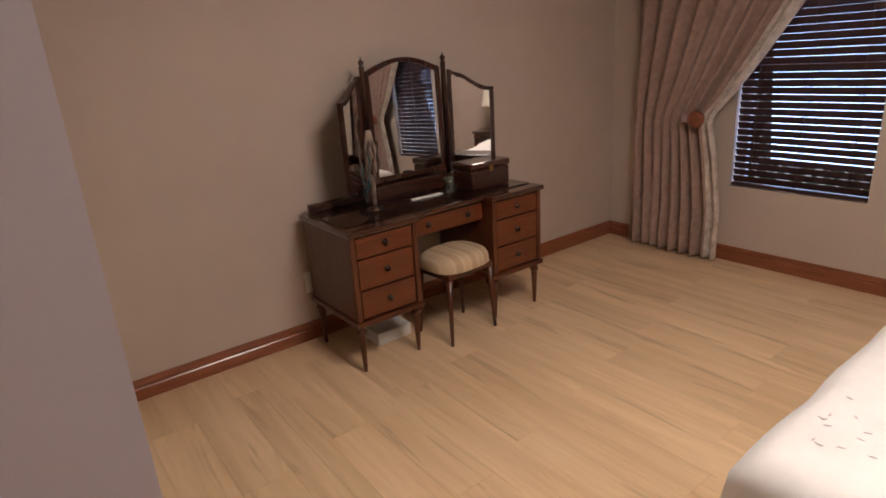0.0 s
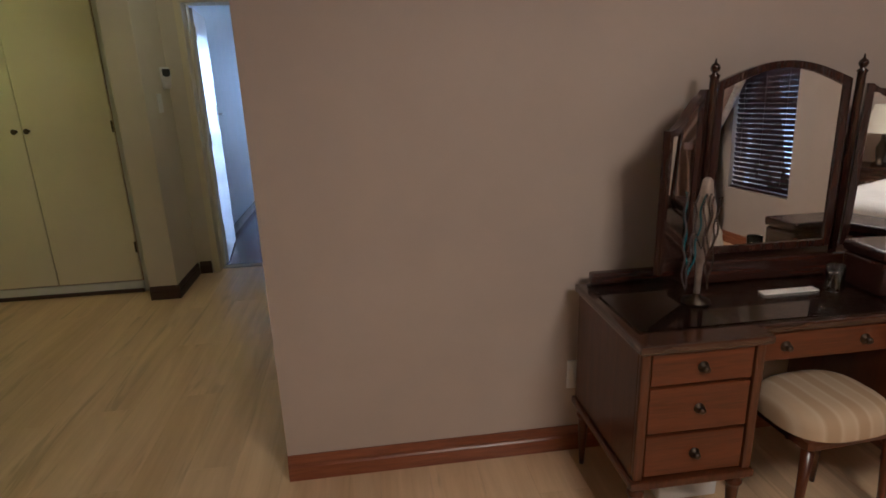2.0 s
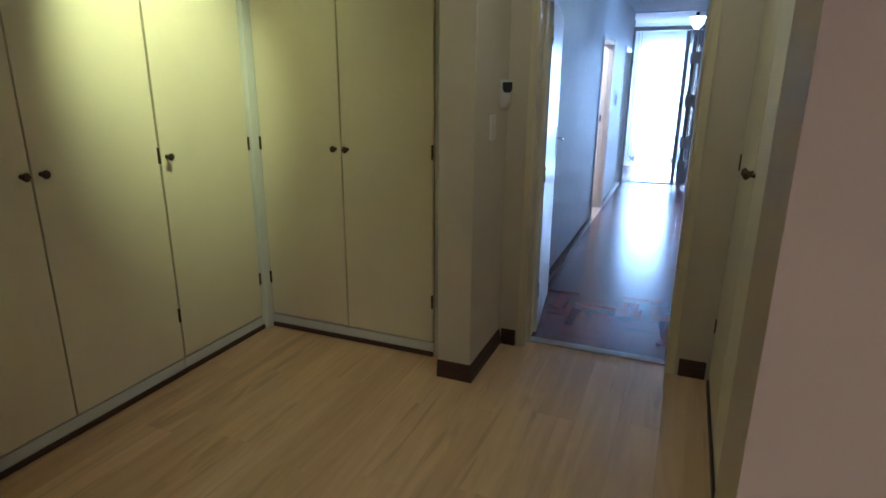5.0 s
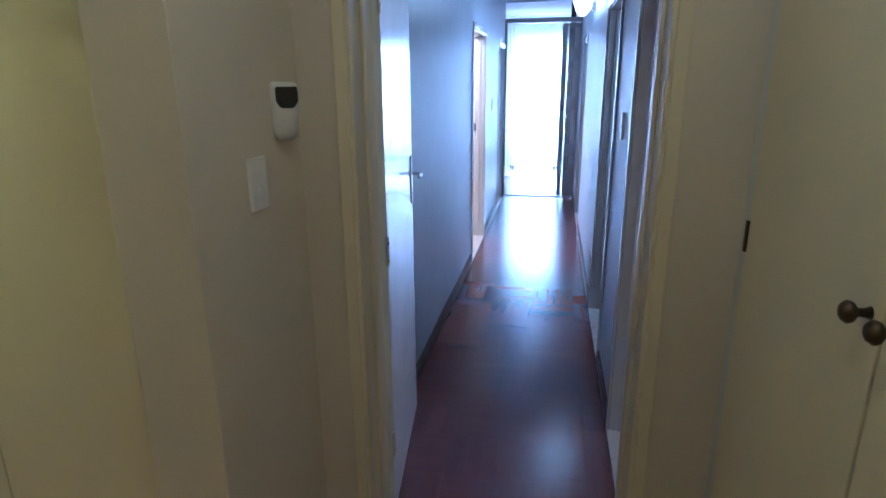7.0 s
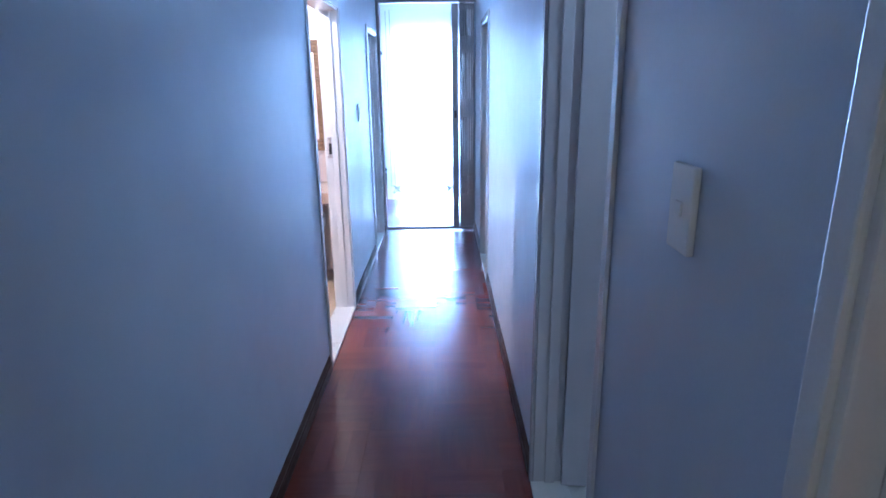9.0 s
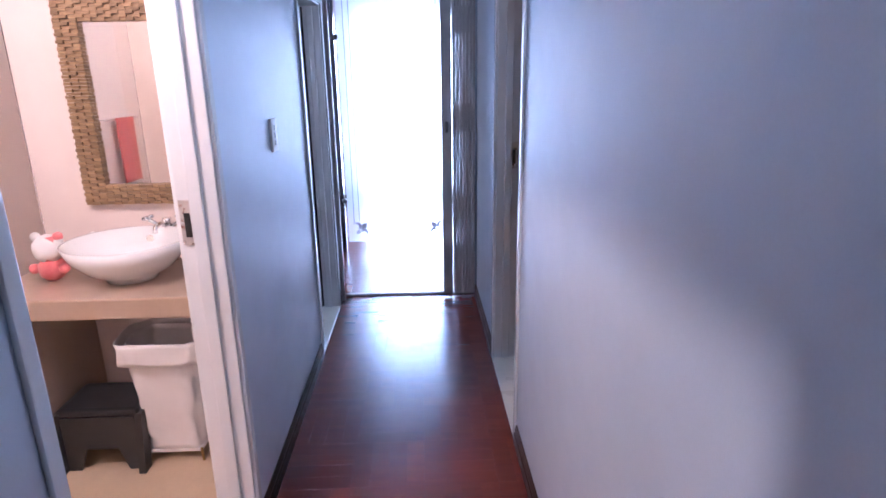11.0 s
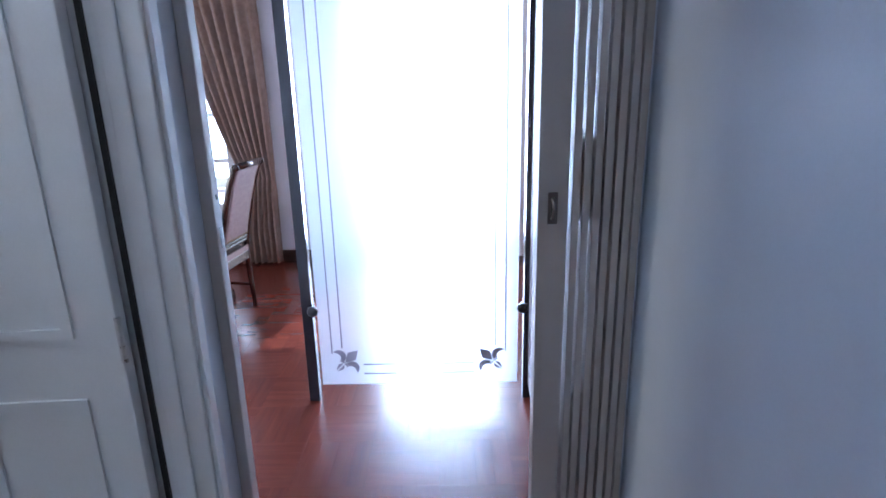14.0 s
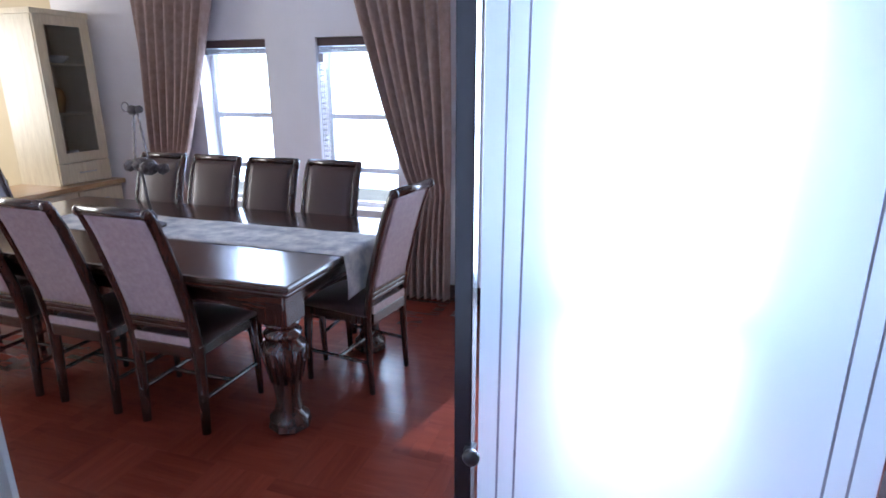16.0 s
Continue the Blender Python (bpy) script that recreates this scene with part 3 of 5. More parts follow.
def flush_door(name, hinge, turn, width, label, handed=1, mat=None, sides=(-1, 1)):
    """A flush leaf from its hinge edge along +x, with lever furniture near the free edge."""
    mat = mat or WHITEGLOSS
    d = thing(name, label, "door", hinge, turn, kind="structure")
    part("leaf", box((0.003, -0.02, 0.012), (width, 0.02, 2.03), 0.003), mat, d)
    for s in sides:
        pl = part("handle_plate", box((width - 0.075, s * 0.0205, 0.0 + 1.08), (width - 0.035, s * 0.026, 1.29), 0.002), STEEL, d, "chrome lever handle plate")
        part("lever", tube([(width - 0.055, s * 0.026, 1.21), (width - 0.055, s * 0.062, 1.21), (width - 0.08, s * 0.068, 1.21), (width - 0.145, s * 0.066, 1.208)], 0.008), CHROME, pl, "chrome lever")
        part("keyhole", lathe([(0.005, 0), (0.005, 0.002)], bm=None, m=pose(width - 0.055, s * 0.026, 1.12, -90 * s)), BLACK, pl)
    for z in (0.25, 1.0, 1.8):
        part("hinge", lathe([(0.007, 0), (0.007, 0.1)], (0, 0.02 * handed, z), 10), STEEL, d)
    return d


flush_door("door_dressing", (-0.862, 2.93, 0), 97, 0.755, "white painted flush door standing open against the corridor wall", -1, None, (-1,))
flush_door("door_toilet", (0.12, 5.17, 0), -4, 0.76, "white painted flush door standing open")
sd = flush_door("door_shower_room", (-1.125, 9.285, 0), 184, 0.70, "white panelled door standing open", 1)
for x0, x1 in ((0.09, 0.32), (0.38, 0.61)):
    for z0, z1 in ((0.16, 0.92), (1.06, 1.90)):
        part("panel_moulding", ringed([(x0, z0), (x1, z0), (x1, z1), (x0, z1)], [(x0 + 0.022, z0 + 0.022), (x1 - 0.022, z0 + 0.022), (x1 - 0.022, z1 - 0.022), (x0 + 0.022, z1 - 0.022)], 0.007, Matrix(((1, 0, 0, 0), (0, 0, 1, 0.0272), (0, 1, 0, 0), (0, 0, 0, 1)))), WHITEGLOSS, sd, "raised panel moulding")


def switch_plate(name, at, axis, out, label, w=0.075, h=0.125, rockers=1):
    """A wall switch on an x- or y-facing wall."""
    def lohi(u0, u1, z0, z1, d0, d1):
        x, y, z = at
        if axis == "x":
            q = sorted((x + out * d0, x + out * d1))
            return (q[0], y + u0, z + z0), (q[1], y + u1, z + z1)
        q = sorted((y + out * d0, y + out * d1))
        return (x + u0, q[0], z + z0), (x + u1, q[1], z + z1)
    s = part(name, box(*lohi(-w / 2, w / 2, -h / 2, h / 2, 0.0, 0.011), 0.003), PLASTIC)
    tagged(s, label, "light switch")
    for k in range(rockers):
        zc = (k - (rockers - 1) / 2) * 0.032
        part("rocker", box(*lohi(-0.011, 0.011, zc - 0.011, zc + 0.011, 0.011, 0.015), 0.002), PLASTIC, s)
    return s


switch_plate("light_switch", (-1.03, 2.44, 1.36), "x", 1, "white double wall switch on the cream wall pier", 0.08, 0.13, 2)
switch_plate("light_switch", (0.012, 3.985, 1.40), "x", -1, "white wall switch on the grey corridor wall")
switch_plate("light_switch", (-1.005, 7.86, 1.365), "x", 1, "white triple wall switch on the grey corridor wall", 0.09, 0.135, 3)
switch_plate("light_switch", (0.523, 3.93, 1.457), "y", -1, "white wall switch on the dusky pink wall")
al = thing("alarm_sensor", "white alarm sensor with a dark lens, on the wall pier", "alarm sensor", (-1.03, 2.60, 1.455), 52)
face = Matrix.Translation((0.0, -0.048, 0)) @ pose(0, 0, 0, 90)
bm = slab([(-0.022, 0.0), (0.022, 0.0), (0.031, 0.015), (0.037, 0.09), (0.037, 0.135), (0.03, 0.148), (-0.03, 0.148), (-0.037, 0.135), (-0.037, 0.09), (-0.031, 0.015)], 0.05, face)
bmesh.ops.bevel(bm, geom=bm.edges[:], offset=0.005, segments=2, affect="EDGES")
part("housing", bm, PLASTIC, al, "", True)
bm = slab([(-0.018, 0.082), (0.018, 0.082), (0.031, 0.098), (0.031, 0.136), (-0.031, 0.136), (-0.031, 0.098)], 0.012, Matrix.Translation((0, -0.0535, 0)) @ pose(0, 0, 0, 90))
bmesh.ops.bevel(bm, geom=bm.edges[:], offset=0.003, segments=2, affect="EDGES")
part("lens", bm, BLACK, al, "dark sensor lens")
part("bracket", box((-0.02, -0.004, 0.03), (0.02, 0.012, 0.12), 0.003), PLASTIC, al)

# ---- dressing area: fitted cupboards ----


def cupboard_unit(at, turn, width, doors, label, knob_sides, knob_z=1.21):
    """A floor-to-ceiling fitted unit facing -y, with flush doors and knobs."""
    u = thing("fitted_cupboard", label, "cupboard", at, turn, group="fitted cupboards")
    # brown wood colour stands for shade in the door gaps and their worn seams
    part("carcass", box((0, 0.022, 0.085), (width, 0.58, H - 0.004)), PINE, u, "brown carcass giving the shaded door gaps and worn seams")
    part("plinth", box((0, 0.006, 0.0), (width, 0.56, 0.084), 0.002), FILLER, u, "pale plinth board")
    part("kick_strip", box((0, -0.008, 0.0), (width, 0.005, 0.028), 0.002), DARKBASE, u, "dark kick strip")
    w = width / doors
    for k in range(doors):
        d = part("door", box((k * w + 0.004, 0.0, 0.095), ((k + 1) * w - 0.004, 0.021, 2.60), 0.003), CREAMGLOSS, u)
        side = knob_sides[k]
        if side:
            kx = k * w + (0.04 if side < 0 else w - 0.04)
            part("knob", lathe([(0.011, 0), (0.008, 0.006), (0.007, 0.018), (0.017, 0.026), (0.019, 0.033), (0.013, 0.041), (0.004, 0.044)], m=pose(kx, 0, knob_z, 90)), BRONZE, d, "dark bronze knob", True)
        hx = k * w + (0.006 if side > 0 else w - 0.006)
        for z in (0.35, 1.22, 2.2):
            part("hinge", box((hx - 0.006, -0.007, z - 0.04), (hx + 0.006, 0.0005, z + 0.04), 0.001), BRONZE, d, "tarnished hinge")
    return u


cupboard_unit((-2.535, 1.645, 0), 90, 0.66, 1, "cream painted single-door fitted cupboard in the corner", (-1,))
cupboard_unit((-2.535, 0.36, 0), 90, 1.28, 2, "cream painted fitted cupboard with bronze knobs", (1, -1))
cupboard_unit((-2.535, -0.80, 0), 90, 1.155, 2, "cream painted fitted cupboard with bronze knobs", (1, -1))
cupboard_unit((-2.505, 2.37, 0), 0, 1.17, 2, "cream painted two-door fitted cupboard beside the wall pier", (1, -1))
cupboard_unit((0.185, 2.66, 0), -90, 1.27, 2, "cream painted two-door fitted cupboard opposite", (1, -1), 1.25)
cupboard_unit((0.185, 1.38, 0), -90, 1.22, 2, "cream painted two-door fitted cupboard opposite", (1, -1), 1.25)
for lo, hi in (((-2.575, 2.306, 0.0), (-2.506, 2.385, 2.645)), ((-1.334, 2.385, 0), (-1.222, 2.42, 2.645)), ((0.19, 2.662, 0), (0.24, 2.718, 2.645))):
    tagged(part("trim_filler", box(lo, hi, 0.003), FILLER), "pale painted filler strip between cupboards", "trim", kind="structure")

# ---- bedroom: dressing table ----


def tapered_leg(parent, x, y, h, top=0.02, foot=0.010):
    part("leg", lathe([(foot * 0.9, 0), (foot, 0.02), (foot * 1.2, 0.05), (top * 0.95, h * 0.75), (top, h * 0.82), (top * 1.35, h * 0.84), (top * 1.35, h * 0.88), (top, h * 0.9), (top * 1.1, h)], (x, y, 0), 12), WALNUT, parent, "", True)


def drawer(parent, x0, x1, y, z0, z1, knobs, inset=0.0):
    d = part("drawer", box((x0, y, z0), (x1, y + 0.02, z1), 0.004), WALNUTX, parent, "figured walnut drawer front")
    for kx in knobs:
        p = part("pull", lathe([(0.017, 0), (0.017, 0.003), (0.007, 0.006), (0.006, 0.014), (0.011, 0.018), (0.009, 0.024), (0.002, 0.026)], m=pose(kx, y, (z0 + z1) / 2, 90), seg=14), BRONZE, d, "dull bronze pull", True)
    return d


def dressing_table():
    t = thing("dressing_table", "dark walnut dressing table with triple mirror and drawers", "dressing table", (1.115, -0.575, 0))
    W, D, Z = 1.27, 0.51, 0.745
    part("tabletop", box((-0.015, -0.02, Z - 0.028), (0.395, D, Z), 0.008), WALNUTTOP, t, "polished dark top")
    part("tabletop", box((W - 0.395, -0.02, Z - 0.028), (W + 0.015, D, Z), 0.008), WALNUTTOP, t, "polished dark top")
    part("tabletop", box((0.3955, 0.045, Z - 0.027), (W - 0.3955, D, Z - 0.001), 0.008), WALNUTTOP, t, "polished dark top")
    part("glass_sheet", box((0.02, 0.07, Z + 0.001), (W - 0.02, D - 0.03, Z + 0.006), 0.002), GLASS, t, "clear glass table cover")
    for x0 in (0.0, W - 0.38):
        p = part("pedestal", box((x0, 0.02, 0.285), (x0 + 0.38, D - 0.01, Z - 0.0285), 0.004), WALNUT, t)
        part("moulding", box((x0 - 0.012, -0.012, 0.258), (x0 + 0.392, D, 0.2845), 0.006), WALNUT, t)
        part("pilaster", box((x0 - 0.002, -0.004, 0.2855), (x0 + 0.028, 0.0195, Z - 0.029), 0.008), WALNUT, p)
        part("pilaster", box((x0 + 0.352, -0.004, 0.2855), (x0 + 0.382, 0.0195, Z - 0.029), 0.008), WALNUT, p)
        for z0, z1 in ((0.295, 0.435), (0.445, 0.595), (0.605, 0.708)):
            drawer(t, x0 + 0.032, x0 + 0.348, 0.001, z0, z1, (x0 + 0.19,))
        for lx in (x0 + 0.025, x0 + 0.355):
            for ly in (0.03, D - 0.04):
                tapered_leg(t, lx, ly, 0.2575)
    part("apron", box((0.3805, 0.088, 0.60), (W - 0.3805, D - 0.02, Z - 0.0285), 0.003), WALNUT, t)
    drawer(t, 0.392, W - 0.392, 0.067, 0.612, 0.706, (0.50, W - 0.50))
    # gallery and mirror stand at the back
    part("gallery", box((0.03, D - 0.05, Z + 0.0065), (0.42, D - 0.01, Z + 0.05), 0.012), MAHOGANY, t)
    part("gallery", box((W - 0.42, D - 0.05, Z + 0.0065), (W - 0.03, D - 0.01, Z + 0.05), 0.012), MAHOGANY, t)
    part("mirror_base", box((0.34, D - 0.12, Z + 0.0065), (1.02, D - 0.01, Z + 0.085), 0.008), MAHOGANY, t)
    yb = D - 0.07
    xl, xr = 0.41, 0.945
    for x in (xl, xr):
        part("mirror_post", lathe([(0.014, 0), (0.014, 0.62), (0.018, 0.628), (0.008, 0.636), (0.014, 0.645), (0.016, 0.653), (0.012, 0.662), (0.004, 0.668), (0.002, 0.682)], (x, yb, Z + 0.086), 12), MAHOGANYZ, t, "dark turned post with finial", True)

    def arched(w, z0, zs, zt, n=12):
        return [(0, z0), (w, z0)] + [(w - w * k / n, zs + (zt - zs) * math.sin(math.pi * k / n)) for k in range(n + 1)]

    def mirror(name, m, outer, inner, s=1):
        f_ = part(name, ringed(outer, inner, 0.022, m), MAHOGANYZ, t, "dark mahogany mirror frame")
        part("mirror_glass", slab(inner, 0.006, m @ Matrix.Translation((0, 0, -0.008))), MIRROR, f_, "bevelled silvered mirror")
        part("mirror_back", slab(inner, 0.004, m @ Matrix.Translation((0, 0, -0.016))), MAHOGANY, f_)
    cw = xr - xl - 0.04
    up = Matrix.Rotation(radians(90), 4, "X")
    mirror("mirror_centre", Matrix.Translation((xl + 0.02, yb - 0.008, Z)) @ pose(0, 0, 0, -1.5) @ up, arched(cw, 0.10, 0.69, 0.755), [(u * (cw - 0.05) / cw + 0.025, v) for u, v in arched(cw, 0.125, 0.668, 0.732)])
    ww = 0.27

    def wing(n=14):
        top = []
        for k in range(n + 1):
            f_ = k / n
            top.append((ww * (1 - f_), 0.56 + 0.10 * (0.5 - 0.5 * math.cos(math.pi * min(1, f_ * 1.25))) - 0.018 * math.sin(math.pi * f_) ** 2 + (0.012 if f_ > 0.9 else 0)))
        return [(0, 0.10), (ww, 0.10)] + top
    o = wing()
    i = [(0.024 + u * (ww - 0.048) / ww, 0.124 + (v - 0.10) * 0.905) for u, v in o]
    mirror("mirror_wing", Matrix.Translation((xr + 0.02, yb - 0.008, Z)) @ pose(0, 0, 0, 0, 0, -31) @ up, o, i)
    flip = Matrix.Diagonal((-1, 1, 1, 1))
    mirror("mirror_wing", Matrix.Translation((xl - 0.02, yb - 0.008, Z)) @ pose(0, 0, 0, 0, 0, 38) @ up @ flip, o, i)
    return t


dressing_table()


def stool():
    s = thing("dressing_stool", "walnut stool with a striped cream padded seat", "stool", (1.78, -0.50, 0), 4)
    n = 20

    def pad(u, v):
        a, r = 2 * math.pi * u, v
        x, y = 0.188 * math.copysign(abs(math.cos(a)) ** 0.7, math.cos(a)), 0.158 * math.copysign(abs(math.sin(a)) ** 0.7, math.sin(a))
        k = math.sin(r * math.pi / 2) ** 0.55
        return Vector((x * k, y * k, 0.405 + 0.085 * (1 - r ** 3)))
    bm = sheet(40, 8, pad)
    bmesh.ops.remove_doubles(bm, verts=bm.verts[:], dist=0.0005)
    part("seat", bm, SEATCLOTH, s, "striped cream padded seat", True)
    part("seat_rail", box((-0.172, -0.14, 0.365), (0.172, 0.14, 0.41), 0.03), WALNUT, s)
    for x in (-0.15, 0.15):
        for y in (-0.12, 0.12):
            part("leg", tube([(x * 1.12, y * 1.12, 0), (x * 1.05, y * 1.05, 0.18), (x, y, 0.37)], [0.009, 0.013, 0.019]), WALNUT, s, "", True)


stool()


# ---- soft furnishings ----


def curtain(name, at, turn, width, top, label, tie=None, lean=1, rod_z=None, material=None, border=True, folds=9, header=True, drawn=(0.7, 0.5)):
    """A pleated curtain hanging in the x direction from at; tie: height at which it is drawn to its outer side."""
    material = material or CURTAIN
    c = thing(name, label, "curtain", at, turn)

    def place(u, v):
        z = 0.02 + (top - 0.02) * v
        w = width
        if tie:
            lo_w, mid_w = drawn
            if z > tie:
                w = mid_w + (width - mid_w) * ((z - tie) / (top - tie)) ** 0.85
            else:
                w = mid_w + (lo_w - mid_w) * min(1, (tie - z) / tie * 1.6) ** 0.7
        x = u * w
        amp = 0.032 if v < 0.94 else 0.02
        y = amp * math.sin(u * folds * 2 * math.pi + 0.8 * math.sin(3 * v + u * 5)) + 0.012 * math.sin(u * folds * 5.1 + v * 4)
        if tie and abs(z - tie) < 0.12:
            y *= 0.45 + 0.55 * abs(z - tie) / 0.12
        return Vector((x * lean, y, z))
    part("fabric", sheet(folds * 12, 36, place, 0.003), material, c, "", True)
    if border:
        part("border", sheet(12, 36, lambda u, v: place(0.90 + u * 0.115, v) + Vector((0, -0.012, 0)), 0.003), LACE, c, "pale patterned curtain border", True)
    if tie:
        part("tieback", box((drawn[1] * 0.72 if lean > 0 else -drawn[1], -0.068, tie - 0.025), (drawn[1] if lean > 0 else -drawn[1] * 0.72, -0.048, tie + 0.025), 0.009), UPHOL if border else material, c, "fabric tieback")
        k = part("tie_rosette", lathe([(0.02, 0), (0.055, 0.008), (0.06, 0.02), (0.035, 0.036), (0.01, 0.04)], m=pose(drawn[1] * 0.92 * lean, -0.07, tie, 90)), BASEWOOD if border else material, c, "dark wooden rosette", True)
    if header:
        part("heading", box((0 if lean > 0 else -width, -0.03, top), (width if lean > 0 else 0, 0.03, top + 0.05), 0.01), material, c)
    return c


def window_unit(name, axis, a0, a1, z0, z1, b, out, bars, label, frame_mat):
    """A window in a wall opening: frame, transoms, a pane in each light; b: its plane."""
    w = thing(name, label, "window", kind="structure")

    def bar(nm, alo, ahi, zl, zh, d=0.025, mat=None, off=0.0):
        lo, hi = ((alo, b - d + off, zl), (ahi, b + d + off, zh)) if axis == "x" else ((b - d + off, alo, zl), (b + d + off, ahi, zh))
        return part(nm, box(lo, hi, 0.003 if nm != "pane" else 0), mat or frame_mat, w)
    t = 0.035
    bar("frame", a0, a0 + t, z0, z1)
    bar("frame", a1 - t, a1, z0, z1)
    bar("frame", a0 + t, a1 - t, z0, z0 + t)
    bar("frame", a0 + t, a1 - t, z1 - t, z1)
    edges = [z0 + t] + list(bars) + [z1 - t]
    for z in bars:
        bar("transom", a0 + t, a1 - t, z - 0.02, z + 0.02)
    for p, q in zip(edges, edges[1:]):
        g = bar("pane", a0 + t, a1 - t, p + 0.02 if p in bars else p, q - 0.02 if q in bars else q, 0.003, GLASS)
        g.visible_shadow = False
    return w


def venetian(name, axis, a0, a1, z0, z1, b, n, tilt, label, mat):
    """A slatted blind with head rail, bottom rail and ladder cords."""
    v = thing(name, label, "blind")
    mid, L = (a0 + a1) / 2, a1 - a0

    def put(nm, lo, hi, bev=0.0, m=None, parent=v, mt=mat):
        if axis == "y":
            lo, hi = (lo[1], lo[0], lo[2]), (hi[1], hi[0], hi[2])
        return part(nm, box(lo, hi, bev, m=m), mt, parent)
    put("head_rail", (a0, b - 0.03, z1 - 0.06), (a1, b + 0.03, z1), 0.004)
    put("bottom_rail", (a0, b - 0.025, z0), (a1, b + 0.025, z0 + 0.02), 0.004)
    me = None
    for k in range(n):
        z = z0 + 0.045 + (z1 - 0.075 - z0 - 0.045) * k / (n - 1)
        if me is None:
            bm = box((-L / 2, -0.024, -0.0015), (L / 2, 0.024, 0.0015))
            s = part("slat", bm, mat, v)
            me = s.data
        else:
            s = new("slat", me)
            s.parent = v
        s.matrix_basis = pose(mid, b, z, tilt) if axis == "x" else pose(b, mid, z, 0, 0, 90) @ pose(0, 0, 0, tilt)
    for f_ in (0.15, 0.5, 0.85):
        a = a0 + L * f_
        put("ladder_cord", (a - 0.002, b - 0.028, z0 + 0.02), (a + 0.002, b - 0.025, z1 - 0.06))
        put("ladder_cord", (a - 0.002, b + 0.025, z0 + 0.02), (a + 0.002, b + 0.028, z1 - 0.06))
    return v


for y0, y1 in ((-1.78, -0.97), (-3.42, -2.61)):
    window_unit("window_bedroom", "y", y0, y1, 0.53, 1.95, 3.99, 1, (1.32,), "bedroom window behind a dark blind", WHITEGLOSS)
    venetian("venetian_blind", "y", y0 + 0.005, y1 - 0.005, 0.535, 1.945, 3.87, 30, 61, "dark wooden slatted blind, nearly closed, in the bedroom window", BLINDWOOD)
curtain("bedroom_curtain", (3.72, -0.27, 0), -90, 1.5, 2.42, "taupe lined curtain tied back beside the bedroom window", 0.99, 1, drawn=(0.70, 0.58), folds=9)
curtain("bedroom_curtain", (3.72, -4.12, 0), -90, 1.5, 2.42, "taupe lined curtain tied back beside the bedroom window", 0.99, -1, drawn=(0.70, 0.58), folds=9)
tagged(part("curtain_rail", tube([(3.72, -0.15, 2.48), (3.72, -4.3, 2.48)], 0.016), BRONZE), "dark curtain rail over the bedroom windows", "curtain rail")


def bed(name, at, turn, w, l, h, label, head_mat, head_h):
    b_ = thing(name, label, "bed", at, turn)
    part("base", box((-w / 2 + 0.04, 0.06, 0.06), (w / 2 - 0.04, l - 0.05, 0.30), 0.02), UPHOL, b_)

    def duvet(u, v):
        # over the top and down three sides
        x, y = (u - 0.5) * (w + 0.62), v * (l + 0.33)
        over = max(0.0, abs(x) - w / 2) + max(0.0, y - l)
        ex, ey = max(-w / 2, min(w / 2, x)), min(l, y)
        sx = math.copysign(1, x)
        flare = 0.16 * over
        if abs(x) > w / 2:
            ex += sx * (0.03 + flare)
        if y > l:
            ey += 0.03 + flare
        n_ = noise.noise(Vector((x * 3, y * 3, 0.3))) * 0.02 + noise.noise(Vector((x * 9, y * 9, 1.3))) * 0.006
        wave = 0.018 * math.sin(14 * (x if y > l else y)) * min(1, over * 4)
        return Vector((ex + (sx * wave if abs(x) > w / 2 else 0), ey + (wave if y > l else 0), h + n_ - over * 1.18 - 0.02 * (over > 0)))
    part("duvet", sheet(56, 60, duvet, 0.012), LINEN, b_, "white embroidered duvet", True)
    rngb = random.Random(11)
    emb = bmesh.new()
    for k in range(900):
        px, py = rngb.uniform(-w / 2 + 0.06, w / 2 - 0.06), rngb.uniform(0.9, l - 0.05)
        if noise.noise(Vector((px * 2.2, py * 2.2, 7))) < 0.16:
            continue
        a = rngb.uniform(0, 6.3)
        q = duvet(px / (w + 0.62) + 0.5, py / (l + 0.33))
        slab([(0, 0), (0.006, 0.003), (0.018, 0), (0.006, -0.003)], -0.001, Matrix.Translation(q + Vector((0, 0, 0.004))) @ pose(0, 0, 0, 0, 0, math.degrees(a)), emb)
    tagged(part("embroidery", emb, THREAD, b_, "pale floral embroidery"), kind="stuff")
    for s in (-1, 1):
        def pillow(u, v, s=s):
            a, c = (u - 0.5) * 2, (v - 0.5) * 2
            t = max(0, (1 - a ** 4) * (1 - c ** 4)) ** 0.5
            return Vector((s * w * 0.25 + a * 0.33, 0.30 + c * 0.22, h + 0.03 + 0.09 * t))
        part("pillow", sheet(14, 10, pillow, 0.02), LINEN, b_, "white pillow", True)
    n = 16
    outline = [(-w / 2, 0.0), (w / 2, 0.0)] + [(w / 2 - w * k / n, head_h - 0.22 + 0.22 * math.sin(math.pi * k / n) ** 0.8) for k in range(n + 1)]
    part("headboard", slab(outline, 0.045, pose(0, 0.05, 0, 90)), head_mat, b_, "shaped wooden headboard")
    for x in (-w / 2 + 0.1, w / 2 - 0.1):
        for y in (0.12, l - 0.12):
            part("foot", lathe([(0.025, 0), (0.03, 0.06)], (x, y, 0), 10), MAHOGANY, b_)
    return b_


bed("double_bed", (2.09, -4.70, 0), 0, 1.83, 2.31, 0.56, "made double bed with a white embroidered duvet", MAHOGANY, 1.1)


